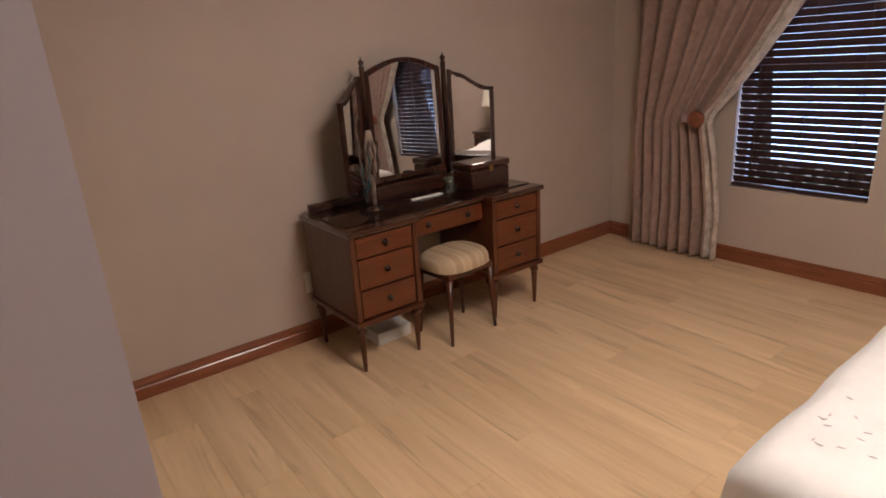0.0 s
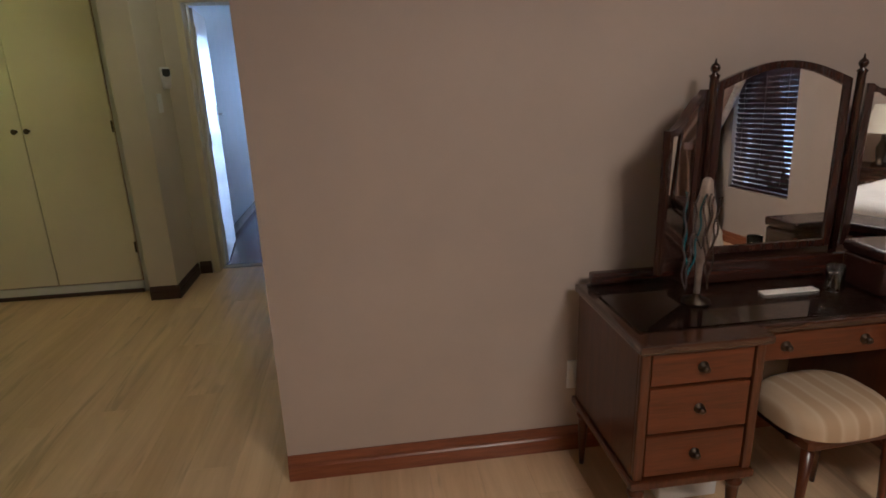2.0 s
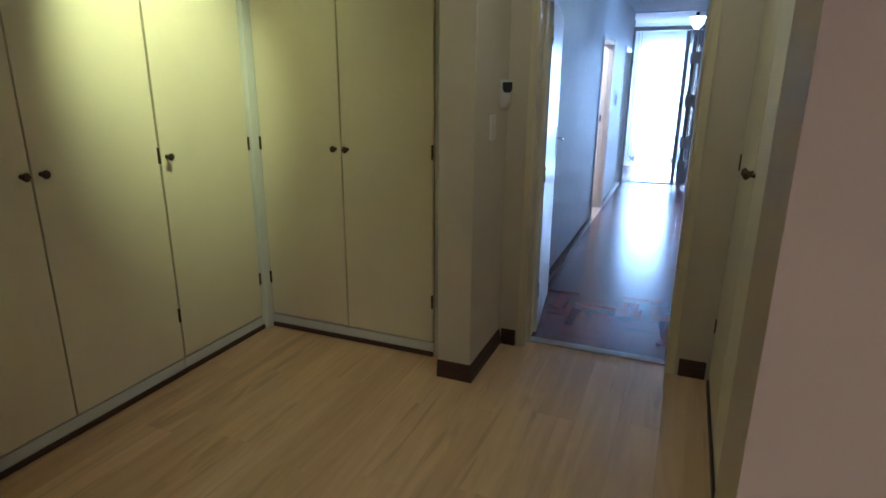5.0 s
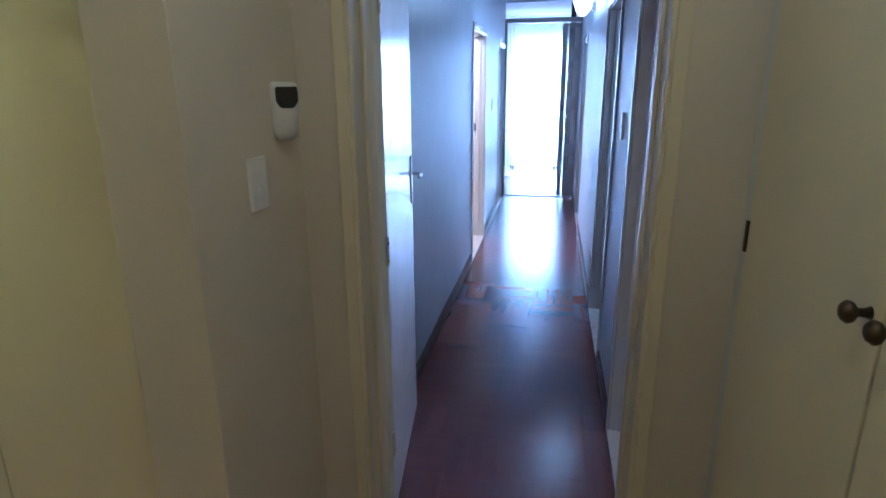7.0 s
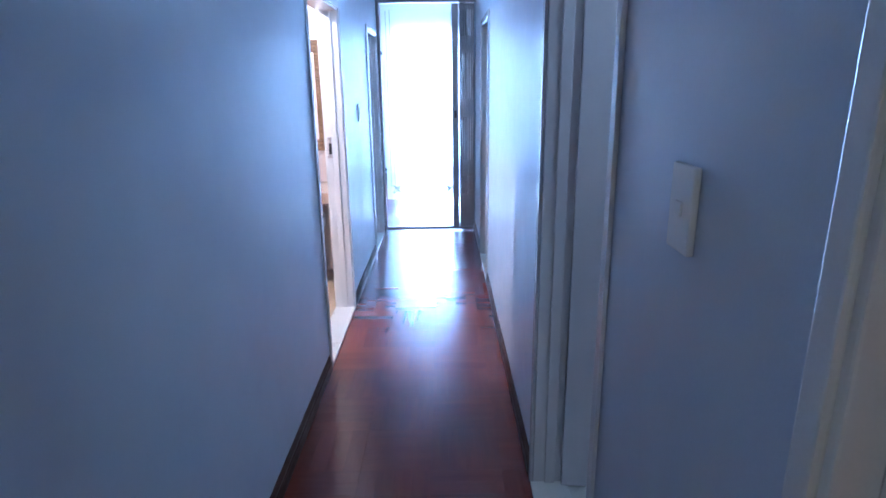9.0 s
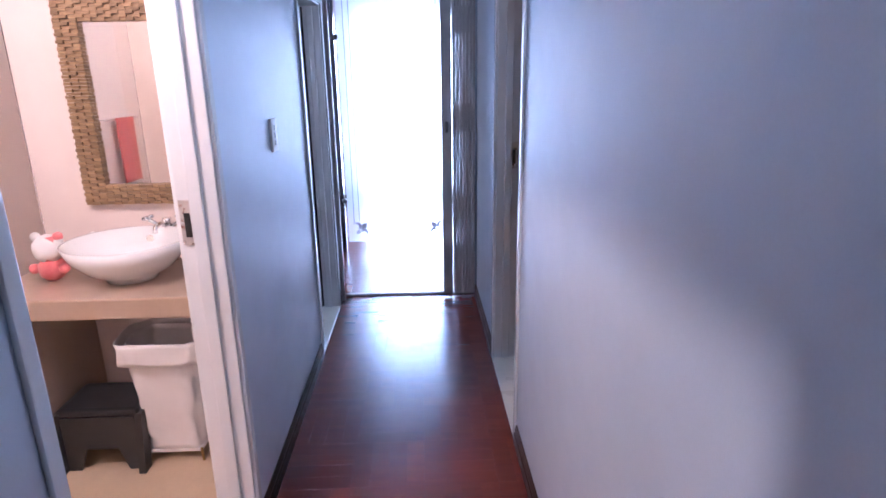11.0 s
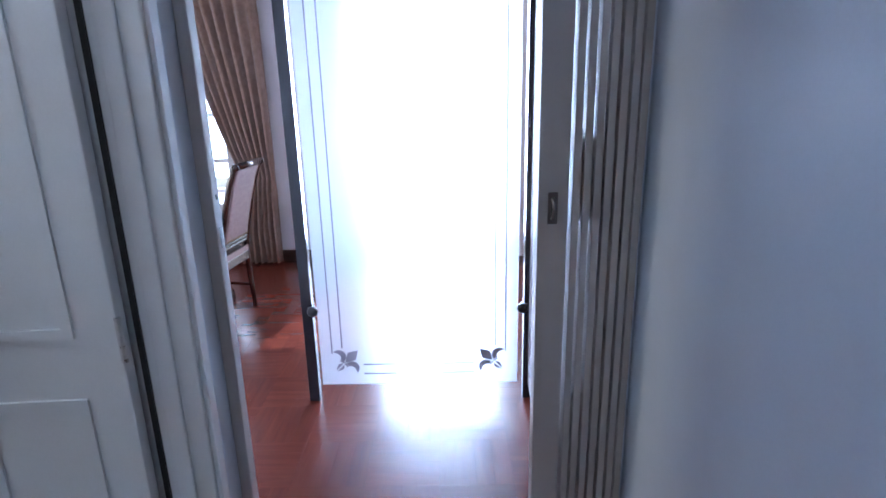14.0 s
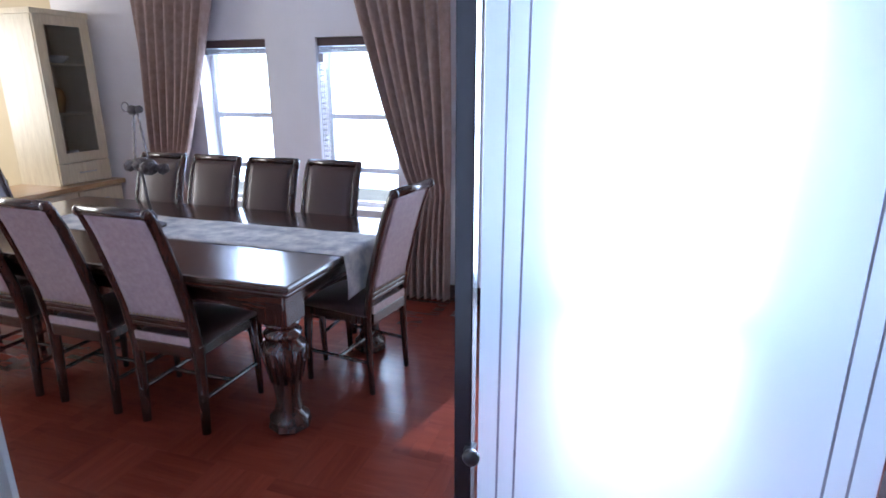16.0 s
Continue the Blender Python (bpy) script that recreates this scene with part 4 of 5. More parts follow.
def nightstand(name, at, turn, w, d, h, mat, label):
    s = thing(name, label, "nightstand", at, turn)
    part("body", box((-w / 2, 0, 0.05), (w / 2, d, h - 0.03), 0.004), mat, s)
    part("plinth", box((-w / 2 + 0.01, 0.015, 0.0), (w / 2 - 0.01, d, 0.05), 0.002), mat, s)
    part("top", box((-w / 2 - 0.02, -0.02, h - 0.03), (w / 2 + 0.02, d, h), 0.008), mat, s)
    for z0, z1 in ((0.07, h * 0.5 - 0.01), (h * 0.5 + 0.005, h - 0.045)):
        dr = part("drawer", box((-w / 2 + 0.025, -0.016, z0), (w / 2 - 0.025, 0.0, z1), 0.005), mat, s)
        part("knob", lathe([(0.009, 0), (0.008, 0.01), (0.017, 0.018), (0.016, 0.027), (0.005, 0.03)], m=pose(0, -0.016, (z0 + z1) / 2, 90)), BRONZE, dr, "dark round knob", True)
    return s


nightstand("nightstand", (0.80, -4.33, 0), 180, 0.46, 0.4, 0.5, MAHOGANY, "dark wooden nightstand beside the double bed")
L = thing("table_lamp", "turned table lamp with a cream shade on the nightstand", "lamp", (0.80, -4.52, 0.502))
part("stem", lathe([(0.07, 0), (0.07, 0.02), (0.03, 0.04), (0.045, 0.12), (0.05, 0.17), (0.02, 0.25), (0.012, 0.38)]), BRONZE, L, "", True)
part("shade", lathe([(0.17, 0.32), (0.165, 0.325), (0.115, 0.58), (0.112, 0.58)], seg=28), SHADE, L, "cream fabric shade", True)

# ---- on the dressing table ----
jb = tagged(part("jewellery_box", box((2.00, -0.42, 0.752), (2.29, -0.25, 0.865), 0.012), MAHOGANY), "dark wooden jewellery box on the dressing table", "box")
part("lid", box((1.995, -0.425, 0.866), (2.295, -0.245, 0.905), 0.012), MAHOGANY, jb)
part("clasp", box((2.13, -0.432, 0.85), (2.155, -0.4255, 0.88), 0.002), BRASS, jb, "small brass clasp")
ns = thing("necklace_stand", "pale narrow necklace stand hung with strings of beads", "necklace stand", (1.415, -0.33, 0.752), -38)
part("foot", lathe([(0.045, 0), (0.045, 0.008), (0.014, 0.018), (0.011, 0.03)], seg=18), BRONZE, ns, "dark foot", True)
part("bust", lathe([(0.010, 0.031), (0.011, 0.13), (0.024, 0.17), (0.030, 0.25), (0.034, 0.32), (0.022, 0.355), (0.016, 0.40), (0.008, 0.41)], seg=18), SANDCLOTH, ns, "tan fabric bust", True)
for k, (x0, drop, wide, mt) in enumerate(((-0.028, 0.27, 0.026, TURQ), (-0.036, 0.31, 0.016, PEWTER), (0.022, 0.22, 0.020, MAHOGANY), (0.030, 0.30, 0.014, BRONZE), (0.0, 0.17, 0.028, MAHOGANY))):
    bm = bmesh.new()
    n_ = int(drop / 0.008) * 2
    for j in range(n_):
        f_ = j / n_
        u = abs(2 * f_ - 1)
        side = 1 if f_ > 0.5 else -1
        p = Vector((x0 + side * wide * math.sqrt(max(0.0, 1 - (1 - u) ** 3)) * (0.5 + 0.5 * u) + 0.004 * math.sin(j * 0.5 + k), -0.033 - 0.005 * (k % 3), 0.365 - drop * (1 - u)))
        bmesh.ops.create_icosphere(bm, subdivisions=1, radius=0.0042, matrix=Matrix.Translation(p))
    part("bead_string", bm, mt, ns, "string of beads", True)["kind"] = "stuff"
gl = tagged(part("drinking_glass", lathe([(0.026, 0), (0.03, 0.09), (0.027, 0.09), (0.024, 0.006)], (1.90, -0.34, 0.7535), 18), GLASS, None, "", True), "small clear glass on the dressing table", "glass")
tagged(part("paper_slips", box((1.66, -0.33, 0.7525), (1.86, -0.295, 0.757), 0.001, m=None), PAPER), "white paper slips lying on the dressing table", "paper")
tagged(part("tissue_box", box((1.33, -0.36, 0.0), (1.55, -0.2, 0.07), 0.006), PLASTIC), "pale plastic box on the floor under the dressing table", "box")
so = tagged(part("wall_socket", box((1.105, -0.011, 0.28), (1.175, 0.0, 0.40), 0.003), PLASTIC), "white wall socket beside the dressing table", "socket")


def ceiling_lamp(name, at, label, mat, r=0.14):
    c = thing(name, label, "ceiling light", at)
    part("base", lathe([(r * 0.8, -0.03), (r * 0.8, 0.0)], seg=28), PLASTIC, c)
    part("glass_bowl", lathe([(0.01, -0.03 - r * 0.5), (r * 0.5, -0.03 - r * 0.44), (r * 0.85, -0.03 - r * 0.22), (r, -0.031)], seg=28), mat, c, "glowing glass bowl", True)
    return c


pl = thing("ceiling_light", "square glowing ceiling light in the bedroom", "ceiling light", (1.4, -2.7, H))
part("frame", ringed([(-0.45, -0.45), (0.45, -0.45), (0.45, 0.45), (-0.45, 0.45)], [(-0.41, -0.41), (0.41, -0.41), (0.41, 0.41), (-0.41, 0.41)], 0.055, Matrix.Identity(4)), PLASTIC, pl)
part("diffuser", box((-0.409, -0.409, -0.05), (0.409, 0.409, -0.03)), WARMBULB, pl, "glowing diffuser")
ceiling_lamp("ceiling_light", (-0.3, 1.65, H), "round ceiling light in the dressing area", WARMBULB, 0.1)
ceiling_lamp("ceiling_light", (-1.72, 6.45, H), "round bathroom ceiling light", WARMBULB, 0.14)
ceiling_lamp("ceiling_light", (0.85, 9.72, H), "round guest bedroom ceiling light", WARMBULB, 0.14)
# unseen fixtures added to go with the toilet and shower room fill
ceiling_lamp("ceiling_light", (0.9, 4.6, H), "small round ceiling light added out of view", BULB, 0.1)
ceiling_lamp("ceiling_light", (-1.9, 8.8, H), "small round ceiling light added out of view", BULB, 0.1)
sp = thing("ceiling_spotlight", "adjustable ceiling spotlight over the cupboards", "spotlight", (-1.70, 1.41, H))
part("base", lathe([(0.05, -0.015), (0.05, 0)]), PLASTIC, sp)
wl = thing("wall_light", "white glass wall light on the corridor wall", "wall light", (0.012, 6.7, 2.22))
part("bracket", box((-0.04, -0.035, -0.02), (0, 0.035, 0.05), 0.004), STEEL, wl)
part("glass_shade", lathe([(0.02, -0.06), (0.055, -0.02), (0.085, 0.06), (0.078, 0.06), (0.05, -0.012), (0.016, -0.05)], (-0.11, 0, 0), 24), BULB, wl, "glowing white glass shade", True)

# ---- corridor end: folding gate and glass screen ----
g = thing("folding_gate", "grey steel folding security gate, pushed open to one side", "security gate", (0, 0, 0))
part("lock_stile", box((-0.235, 9.485, 0.03), (-0.165, 9.535, 2.36), 0.004), STEELGREY, g, "wide lock stile")
part("lock_plate", box((-0.213, 9.478, 1.225), (-0.190, 9.4845, 1.30), 0.003), PEWTER, g, "steel lock plate")
part("keyhole", box((-0.206, 9.475, 1.235), (-0.198, 9.4775, 1.275)), BLACK, g)
part("lock_pull", tube([(-0.202, 9.479, 1.285), (-0.202, 9.466, 1.283), (-0.200, 9.462, 1.262), (-0.202, 9.466, 1.241), (-0.202, 9.479, 1.239)], 0.005, 8), PEWTER, g, "dark lock pull", True)
for k, x in enumerate((-0.150, -0.126, -0.102, -0.078, -0.054, -0.030, -0.009)):
    part("upright", box((x - 0.0085, 9.476 + 0.002 * (k % 2), 0.03), (x + 0.0085, 9.534 + 0.002 * (k % 2), 2.36), 0.002), STEELGREY, g)
for z, hh in ((1.965, 0.085), (1.325, 0.095), (0.685, 0.085), (0.22, 0.18), (2.33, 0.03)):
    for k in range(6):
        x = -0.144 + 0.024 * k
        part("link", box((x - 0.001, 9.498, z - hh), (x + 0.013, 9.504, z + hh), 0.001), STEELGREY, g)
tagged(part("gate_track", box((-1.03, 9.545, -0.005), (0.0, 9.585, 0.016), 0.005), STEELGREY), "worn steel gate track across the floor", "gate track", kind="structure")
tagged(part("gate_head_track", box((-1.004, 9.46, 2.37), (0.011, 9.53, 2.43), 0.004), STEELGREY), "grey gate head rail", "gate track", kind="structure")
k_ = tagged(part("gate_keeper_post", box((-1.004, 9.455, 0.0), (-0.974, 9.495, 2.369), 0.004), STEELGREY), "grey steel gate keeper post", "gate post", kind="structure")
part("keeper_slot", box((-0.9745, 9.471, 1.185), (-0.9725, 9.484, 1.235), 0.0009), BLACK, k_)
part("keeper_slot", box((-0.9745, 9.473, 1.30), (-0.9725, 9.482, 1.312), 0.0009), BLACK, k_)

gs = thing("glass_screen", "frosted etched glass screen held between dark posts", "glass screen", (0, 0, 0))
for x in (-1.138, -0.062):
    part("post", box((x - 0.026, 10.765, 0.0), (x + 0.026, 10.815, H - 0.002), 0.004), DARKPOST, gs, "tall black post")
part("post", box((-0.135, 9.775, 0.0), (-0.085, 9.815, H - 0.002), 0.004), DARKPOST, gs, "tall black post")


def etched(name, m, w, h, side):
    p = part(name, box((0, 0, 0), (w, 0.008, h), 0.001, m=m), FROST, gs, "frosted glass panel with etched lines")
    for ins in (0.055, 0.105):
        for lo, hi in (((ins, 0.15 if ins > 0.1 else 0.12), (ins + 0.006, h - 0.15)), ((w - ins - 0.006, 0.15 if ins > 0.1 else 0.12), (w - ins, h - 0.15))):
            part("etched_line", box((lo[0], -0.003, lo[1] + 0.05), (hi[0], -0.0005, hi[1]), m=m), ETCH, p)
        for sx in (0, 1):
            x0 = 0.21 if not sx else w - 0.37
            part("etched_line", box((x0, -0.003, ins), (x0 + 0.16, -0.0005, ins + 0.006), m=m), ETCH, p)
    for mirror_ in (1, -1):
        cx, cz = (0.125, 0.125) if mirror_ > 0 else (w - 0.125, 0.125)
        bm = bmesh.new()
        place = m @ Matrix.Translation((cx - mirror_ * 0.01, -0.0005, cz - 0.01)) @ Matrix.Diagonal((mirror_, 1, 1, 1)) @ pose(0, 0, 0, 90) @ pose(0, 0, 0, 0, 0, -45)
        # a pointed middle leaf, two petals curling outwards and a split tail
        slab([(0.0, 0.008), (0.014, 0.030), (0.026, 0.052), (0.020, 0.066), (0.0, 0.098), (-0.020, 0.066), (-0.026, 0.052), (-0.014, 0.030)], -0.0022, place, bm)
        for e in (-1, 1):
            arc = [(0.044 - 0.036 * math.cos(a), 0.008 + 0.036 * math.sin(a)) for a in (math.pi * k / 9 for k in range(10))]
            inner = [(0.050 - 0.022 * math.cos(a), 0.004 + 0.015 * math.sin(a)) for a in (math.pi * k / 9 for k in range(8))]
            slab([(e * u, v) for u, v in arc + inner[::-1]], -0.0022, place, bm)
            slab([(e * 0.004, -0.004), (e * 0.017, -0.022), (e * 0.012, -0.040), (e * 0.003, -0.056)], -0.0022, place, bm)
            slab([(e * 0.002, 0.0), (e * 0.026, -0.004), (e * 0.024, 0.002), (e * 0.002, 0.007)], -0.0022, place, bm)
        part("etched_flower", bm, ETCH, p, "etched lily motif")


etched("glass_panel", pose(-1.085, 10.745, 0.106), 0.965, H - 0.16, 1)
etched("glass_panel", pose(-0.068, 10.735, 0.106, 0, 0, -92.5), 0.915, H - 0.16, 1)
for x, e in ((-1.1, 1), (-0.1, -1)):
    for z in (0.505, 1.95):
        part("clamp", lathe([(0.012, 0), (0.024, 0.006), (0.026, 0.02), (0.02, 0.03), (0.006, 0.034)], m=pose(x, 10.743, z, 90), seg=16), BLACK, gs, "black glass clamp", True)
        part("clamp_arm", box((min(x, x - e * 0.03), 10.744, z - 0.01), (max(x, x - e * 0.03), 10.79, z + 0.01), 0.003), BLACK, gs)
f = door_frame("door_frame_entrance", "x", -1.15, 0.05, 13.2, 13.45, 2.4, WHITEGLOSS, "white frame of the open entrance")

# ---- dining room ----
for a0, a1 in ((-4.02, -3.40), (-2.98, -2.36)):
    window_unit("window_dining", "x", a0, a1, 0.62, 1.86, 13.36, 1, (0.90, 1.30), "white framed dining room window with bright daylight", WHITEGLOSS)
    b_ = thing("raised_blind", "dark wooden blind drawn up to the window head", "blind")
    part("head_rail", box((a0 + 0.005, 13.215, 1.80), (a1 - 0.005, 13.275, 1.857), 0.004), BLINDWOOD, b_)
    for k in range(6):
        part("slat", box((a0 + 0.008, 13.22, 1.756 + 0.007 * k), (a1 - 0.008, 13.27, 1.760 + 0.007 * k)), BLINDWOOD, b_)
venetian("side_blind", "x", -2.972, -2.93, 0.66, 1.75, 13.245, 26, 10, "narrow pale blind edge hanging in the window", STEELGREY)
curtain("dining_curtain", (-1.93, 13.09, 0), 0, 0.74, 2.30, "taupe pleated curtain tied back beside the dining room window", 0.80, -1, border=False, folds=8, drawn=(0.40, 0.27))
curtain("dining_curtain", (-4.50, 13.09, 0), 0, 0.78, 2.30, "taupe pleated curtain tied back beside the dining room window", 0.80, 1, border=False, folds=8, drawn=(0.40, 0.3))
tagged(part("curtain_rail", tube([(-4.7, 13.09, 2.37), (-1.75, 13.09, 2.37)], 0.014), BRONZE), "dark curtain rail over the dining windows", "curtain rail")


def dining_table():
    x0, x1, y0, y1, z = -4.45, -1.985, 11.175, 12.40, 0.77
    t = thing("dining_table", "long polished dark mahogany dining table with carved legs", "table")
    part("tabletop", box((x0, y0, z - 0.035), (x1, y1, z), 0.012), MAHOGANY, t, "polished dark tabletop")
    part("top_moulding", box((x0 + 0.02, y0 + 0.02, z - 0.06), (x1 - 0.02, y1 - 0.02, z - 0.0355), 0.01), MAHOGANY, t)
    for lo, hi in (((x0 + 0.1, y0 + 0.1, z - 0.155), (x1 - 0.1, y0 + 0.125, z - 0.061)), ((x0 + 0.1, y1 - 0.125, z - 0.155), (x1 - 0.1, y1 - 0.1, z - 0.061)),
                   ((x0 + 0.1, y0 + 0.126, z - 0.155), (x0 + 0.125, y1 - 0.126, z - 0.061)), ((x1 - 0.125, y0 + 0.126, z - 0.155), (x1 - 0.1, y1 - 0.126, z - 0.061))):
        part("apron", box(lo, hi, 0.003), MAHOGANY, t)
    for x in (x0 + 0.17, x1 - 0.17):
        for y in (y0 + 0.19, y1 - 0.17):
            leg = part("leg", lathe([(0.073, 0), (0.088, 0.03), (0.092, 0.06), (0.059, 0.09), (0.065, 0.11), (0.054, 0.14), (0.068, 0.25), (0.092, 0.36), (0.101, 0.42), (0.071, 0.45), (0.085, 0.47), (0.085, 0.485), (0.059, 0.5), (0.078, 0.52), (0.083, 0.535)], (x, y, 0), 24), MAHOGANYZ, t, "turned and reeded leg", True)
            part("leg_block", box((x - 0.075, y - 0.075, 0.535), (x + 0.075, y + 0.075, z - 0.0615), 0.006), MAHOGANYZ, t)
            bm = bmesh.new()
            for k in range(12):
                a = 2 * math.pi * k / 12
                tube([(x + r * math.cos(a), y + r * math.sin(a), h_) for r, h_ in ((0.068, 0.25), (0.092, 0.36), (0.100, 0.41))], 0.009, 6, bm)
            part("reeding", bm, MAHOGANYZ, leg, "carved reeding", True)["kind"] = "stuff"
            part("toes", lathe([(0.085, 0.0), (0.10, 0.015), (0.095, 0.04), (0.08, 0.05)], (x, y, 0), 8), MAHOGANYZ, leg)


dining_table()


def runner(u, v):
    x = -4.0 + u * 2.25
    y = 11.625 + v * 0.40
    d = max(0.0, x + 1.975)
    return Vector((min(x, -1.975 + 0.02 * math.sin(d * 9)), y + 0.004 * math.sin(u * 30), 0.7735 - d * 0.95 + 0.001 * math.sin(u * 55 + v * 7)))


tagged(part("table_runner", sheet(90, 12, runner, 0.002), RUNNER, None, "", True), "printed grey and white table runner along the dining table", "table runner")


def dining_chair():
    """Faces +y; the back leans out to -y. Origin under the rear legs' line."""
    c = thing("dining_chair", "dark mahogany dining chair with padded back and leather seat", "chair", group="chairs round the dining table")
    W = 0.345
    curve = [(0.070, 0.0), (0.080, 0.20), (0.085, 0.42), (0.060, 0.60), (0.008, 0.80), (-0.037, 0.95), (-0.075, 1.04), (-0.092, 1.065)]
    for x in (-W / 2, W / 2):
        part("back_post", tube([(x, y, z) for y, z in curve], [0.020, 0.023, 0.028, 0.027, 0.025, 0.024, 0.022, 0.019], 10, flat=0.75), MAHOGANYZ, c, "curved dark back post", True)
        part("scroll", lathe([(0.016, -0.014), (0.024, -0.008), (0.024, 0.008), (0.016, 0.014)], m=pose(x, -0.090, 1.058, 0, 90), seg=14), MAHOGANYZ, c, "", True)
        part("front_leg", tube([(x * 1.08, 0.46, 0), (x * 1.05, 0.465, 0.2), (x * 1.0, 0.455, 0.42)], [0.015, 0.019, 0.026], 8), MAHOGANYZ, c, "", True)
        part("side_stretcher", tube([(x, 0.06, 0.17), (x * 1.05, 0.46, 0.17)], 0.010, 8), MAHOGANYZ, c)
        part("side_rail", box((x - 0.012, 0.09, 0.38), (x + 0.012, 0.45, 0.435), 0.004), MAHOGANYZ, c)
    part("cross_stretcher", tube([(-W / 2, 0.27, 0.17), (W / 2, 0.27, 0.17)], 0.010, 8), MAHOGANYZ, c)
    part("top_rail", tube([(-W / 2, -0.090, 1.06), (W / 2, -0.090, 1.06)], 0.022, 12), MAHOGANY, c, "rounded top rail", True)

    def along(z):
        for (y0, z0), (y1, z1) in zip(curve, curve[1:]):
            if z0 <= z <= z1:
                return y0 + (y1 - y0) * (z - z0) / (z1 - z0)
        return curve[-1][0]

    def pad(u, v, s, bulge):
        z = 0.555 + v * 0.485
        x = (u - 0.5) * (W - 0.035)
        return Vector((x, along(z) + s * (0.014 + bulge * math.sin(math.pi * u) ** 0.6 * math.sin(math.pi * v) ** 0.6), z))
    part("back_pad_rear", sheet(10, 18, lambda u, v: pad(u, v, -1, 0.006), 0.006), UPHOL, c, "mauve fabric back panel", True)
    part("back_pad_front", sheet(10, 18, lambda u, v: pad(u, v, 1, 0.018), 0.006), LEATHER, c, "dark leather back cushion", True)
    for z in (0.515, 0.54):
        part("lower_rail", box((-W / 2 + 0.015, along(z) - 0.014, z - 0.010), (W / 2 - 0.015, along(z) + 0.014, z + 0.010), 0.005), MAHOGANY, c)
    part("seat_rail", box((-W / 2 + 0.02, 0.06, 0.375), (W / 2 - 0.02, 0.085, 0.435), 0.006), MAHOGANY, c)

    def seat(u, v):
        return Vector(((u - 0.5) * (W + 0.05), 0.07 + v * 0.42, 0.437 + 0.05 * (math.sin(math.pi * u) * math.sin(math.pi * v)) ** 0.35))
    part("seat", sheet(14, 14, seat, 0.01), LEATHER, c, "dark leather padded seat", True)
    part("seat_back_band", box((-W / 2 + 0.02, 0.058, 0.436), (W / 2 - 0.02, 0.068, 0.475), 0.003), UPHOL, c)
    stud = bmesh.new()
    for k in range(15):
        bmesh.ops.create_icosphere(stud, subdivisions=1, radius=0.005, matrix=Matrix.Translation((-W / 2 + 0.03 + k * (W - 0.06) / 14, along(0.565) - 0.021, 0.565)))
    part("stud_row", stud, BRASS, c, "brass upholstery studs")
    return c


first = dining_chair()
first.matrix_basis = pose(-2.655, 11.115, 0, 0, 0, 0)
for x in (-3.185, -3.705, -4.2):
    copy_thing(first, pose(x, 11.12, 0))
for x in (-2.52, -2.96, -3.40, -3.85):
    copy_thing(first, pose(x, 12.47, 0, 0, 0, 180))
copy_thing(first, pose(-1.82, 11.91, 0, 0, 0, 82))
copy_thing(first, pose(-4.60, 11.80, 0, 0, 0, -90))

# candle holder on the table
ch = thing("candle_holder", "dark metal candle holder hung with chain and cones", "ornament", (-3.25, 11.80, 0.776))
ch.scale = (1.08, 1.08, 1.08)
part("foot", lathe([(0.06, 0), (0.06, 0.012), (0.02, 0.03), (0.01, 0.05)]), PEWTER, ch, "", True)
part("stem", tube([(0, 0, 0.04), (-0.02, 0, 0.15), (-0.03, 0, 0.28)], 0.008), PEWTER, ch, "", True)


def cone(p, r, name="cone"):
    bm = bmesh.new()
    rng = random.Random(int(p[0] * 1000 + p[2] * 77))
    for k in range(46):
        z = -1 + 2 * (k + 0.5) / 46
        a = k * 2.4
        q = math.sqrt(1 - z * z)
        d = Vector((math.cos(a) * q, math.sin(a) * q, z))
        bmesh.ops.create_icosphere(bm, subdivisions=1, radius=r * 0.30, matrix=Matrix.Translation(Vector(p) + d * r * (0.7 + 0.2 * rng.random())) @ d.to_track_quat("Z", "Y").to_matrix().to_4x4() @ Matrix.Diagonal((1, 1, 0.45, 1)))
    part(name, bm, PEWTER, ch, "dark scaly cone ornament")


for p, r in (((-0.03, 0, 0.32), 0.042), ((0.03, -0.01, 0.31), 0.045), ((-0.10, 0, 0.31), 0.032), ((0.09, 0.02, 0.30), 0.032), ((0.02, -0.05, 0.055), 0.045), ((-0.03, 0, 0.585), 0.026), ((0.01, 0, 0.59), 0.02)):
    cone(p, r)
for s in (-1, 1):
    part("chain", tube([(-0.02 + s * (0.012 + 0.03 * k / 12) + 0.004 * (k % 2), 0, 0.58 - 0.24 * k / 12) for k in range(13)], 0.005, 6), PEWTER, ch)
part("ring", tube([(-0.075 + 0.022 * math.cos(a), 0, 0.60 + 0.022 * math.sin(a)) for a in (2 * math.pi * k / 16 for k in range(17))], 0.003, 6), PEWTER, ch)

# built-in unit between dining room and kitchen
cu = thing("sideboard", "pale maple built-in sideboard with a beech top", "sideboard", (0, 0, 0))
part("body", box((-5.45, 11.9, 0.06), (-4.98, 13.19, 0.715), 0.003), CREAMWOOD, cu)
part("plinth", box((-5.43, 11.92, 0), (-5.02, 13.19, 0.0595)), CREAMWOOD, cu)
for k in range(3):
    d = part("door", box((-4.98, 11.91 + 0.425 * k, 0.08), (-4.962, 12.325 + 0.425 * k, 0.70), 0.004), CREAMWOOD, cu)
    part("handle", tube([(-4.955, 12.05 + 0.425 * k, 0.62), (-4.94, 12.06 + 0.425 * k, 0.62), (-4.94, 12.16 + 0.425 * k, 0.62), (-4.955, 12.17 + 0.425 * k, 0.62)], 0.005, 8), STEEL, d)
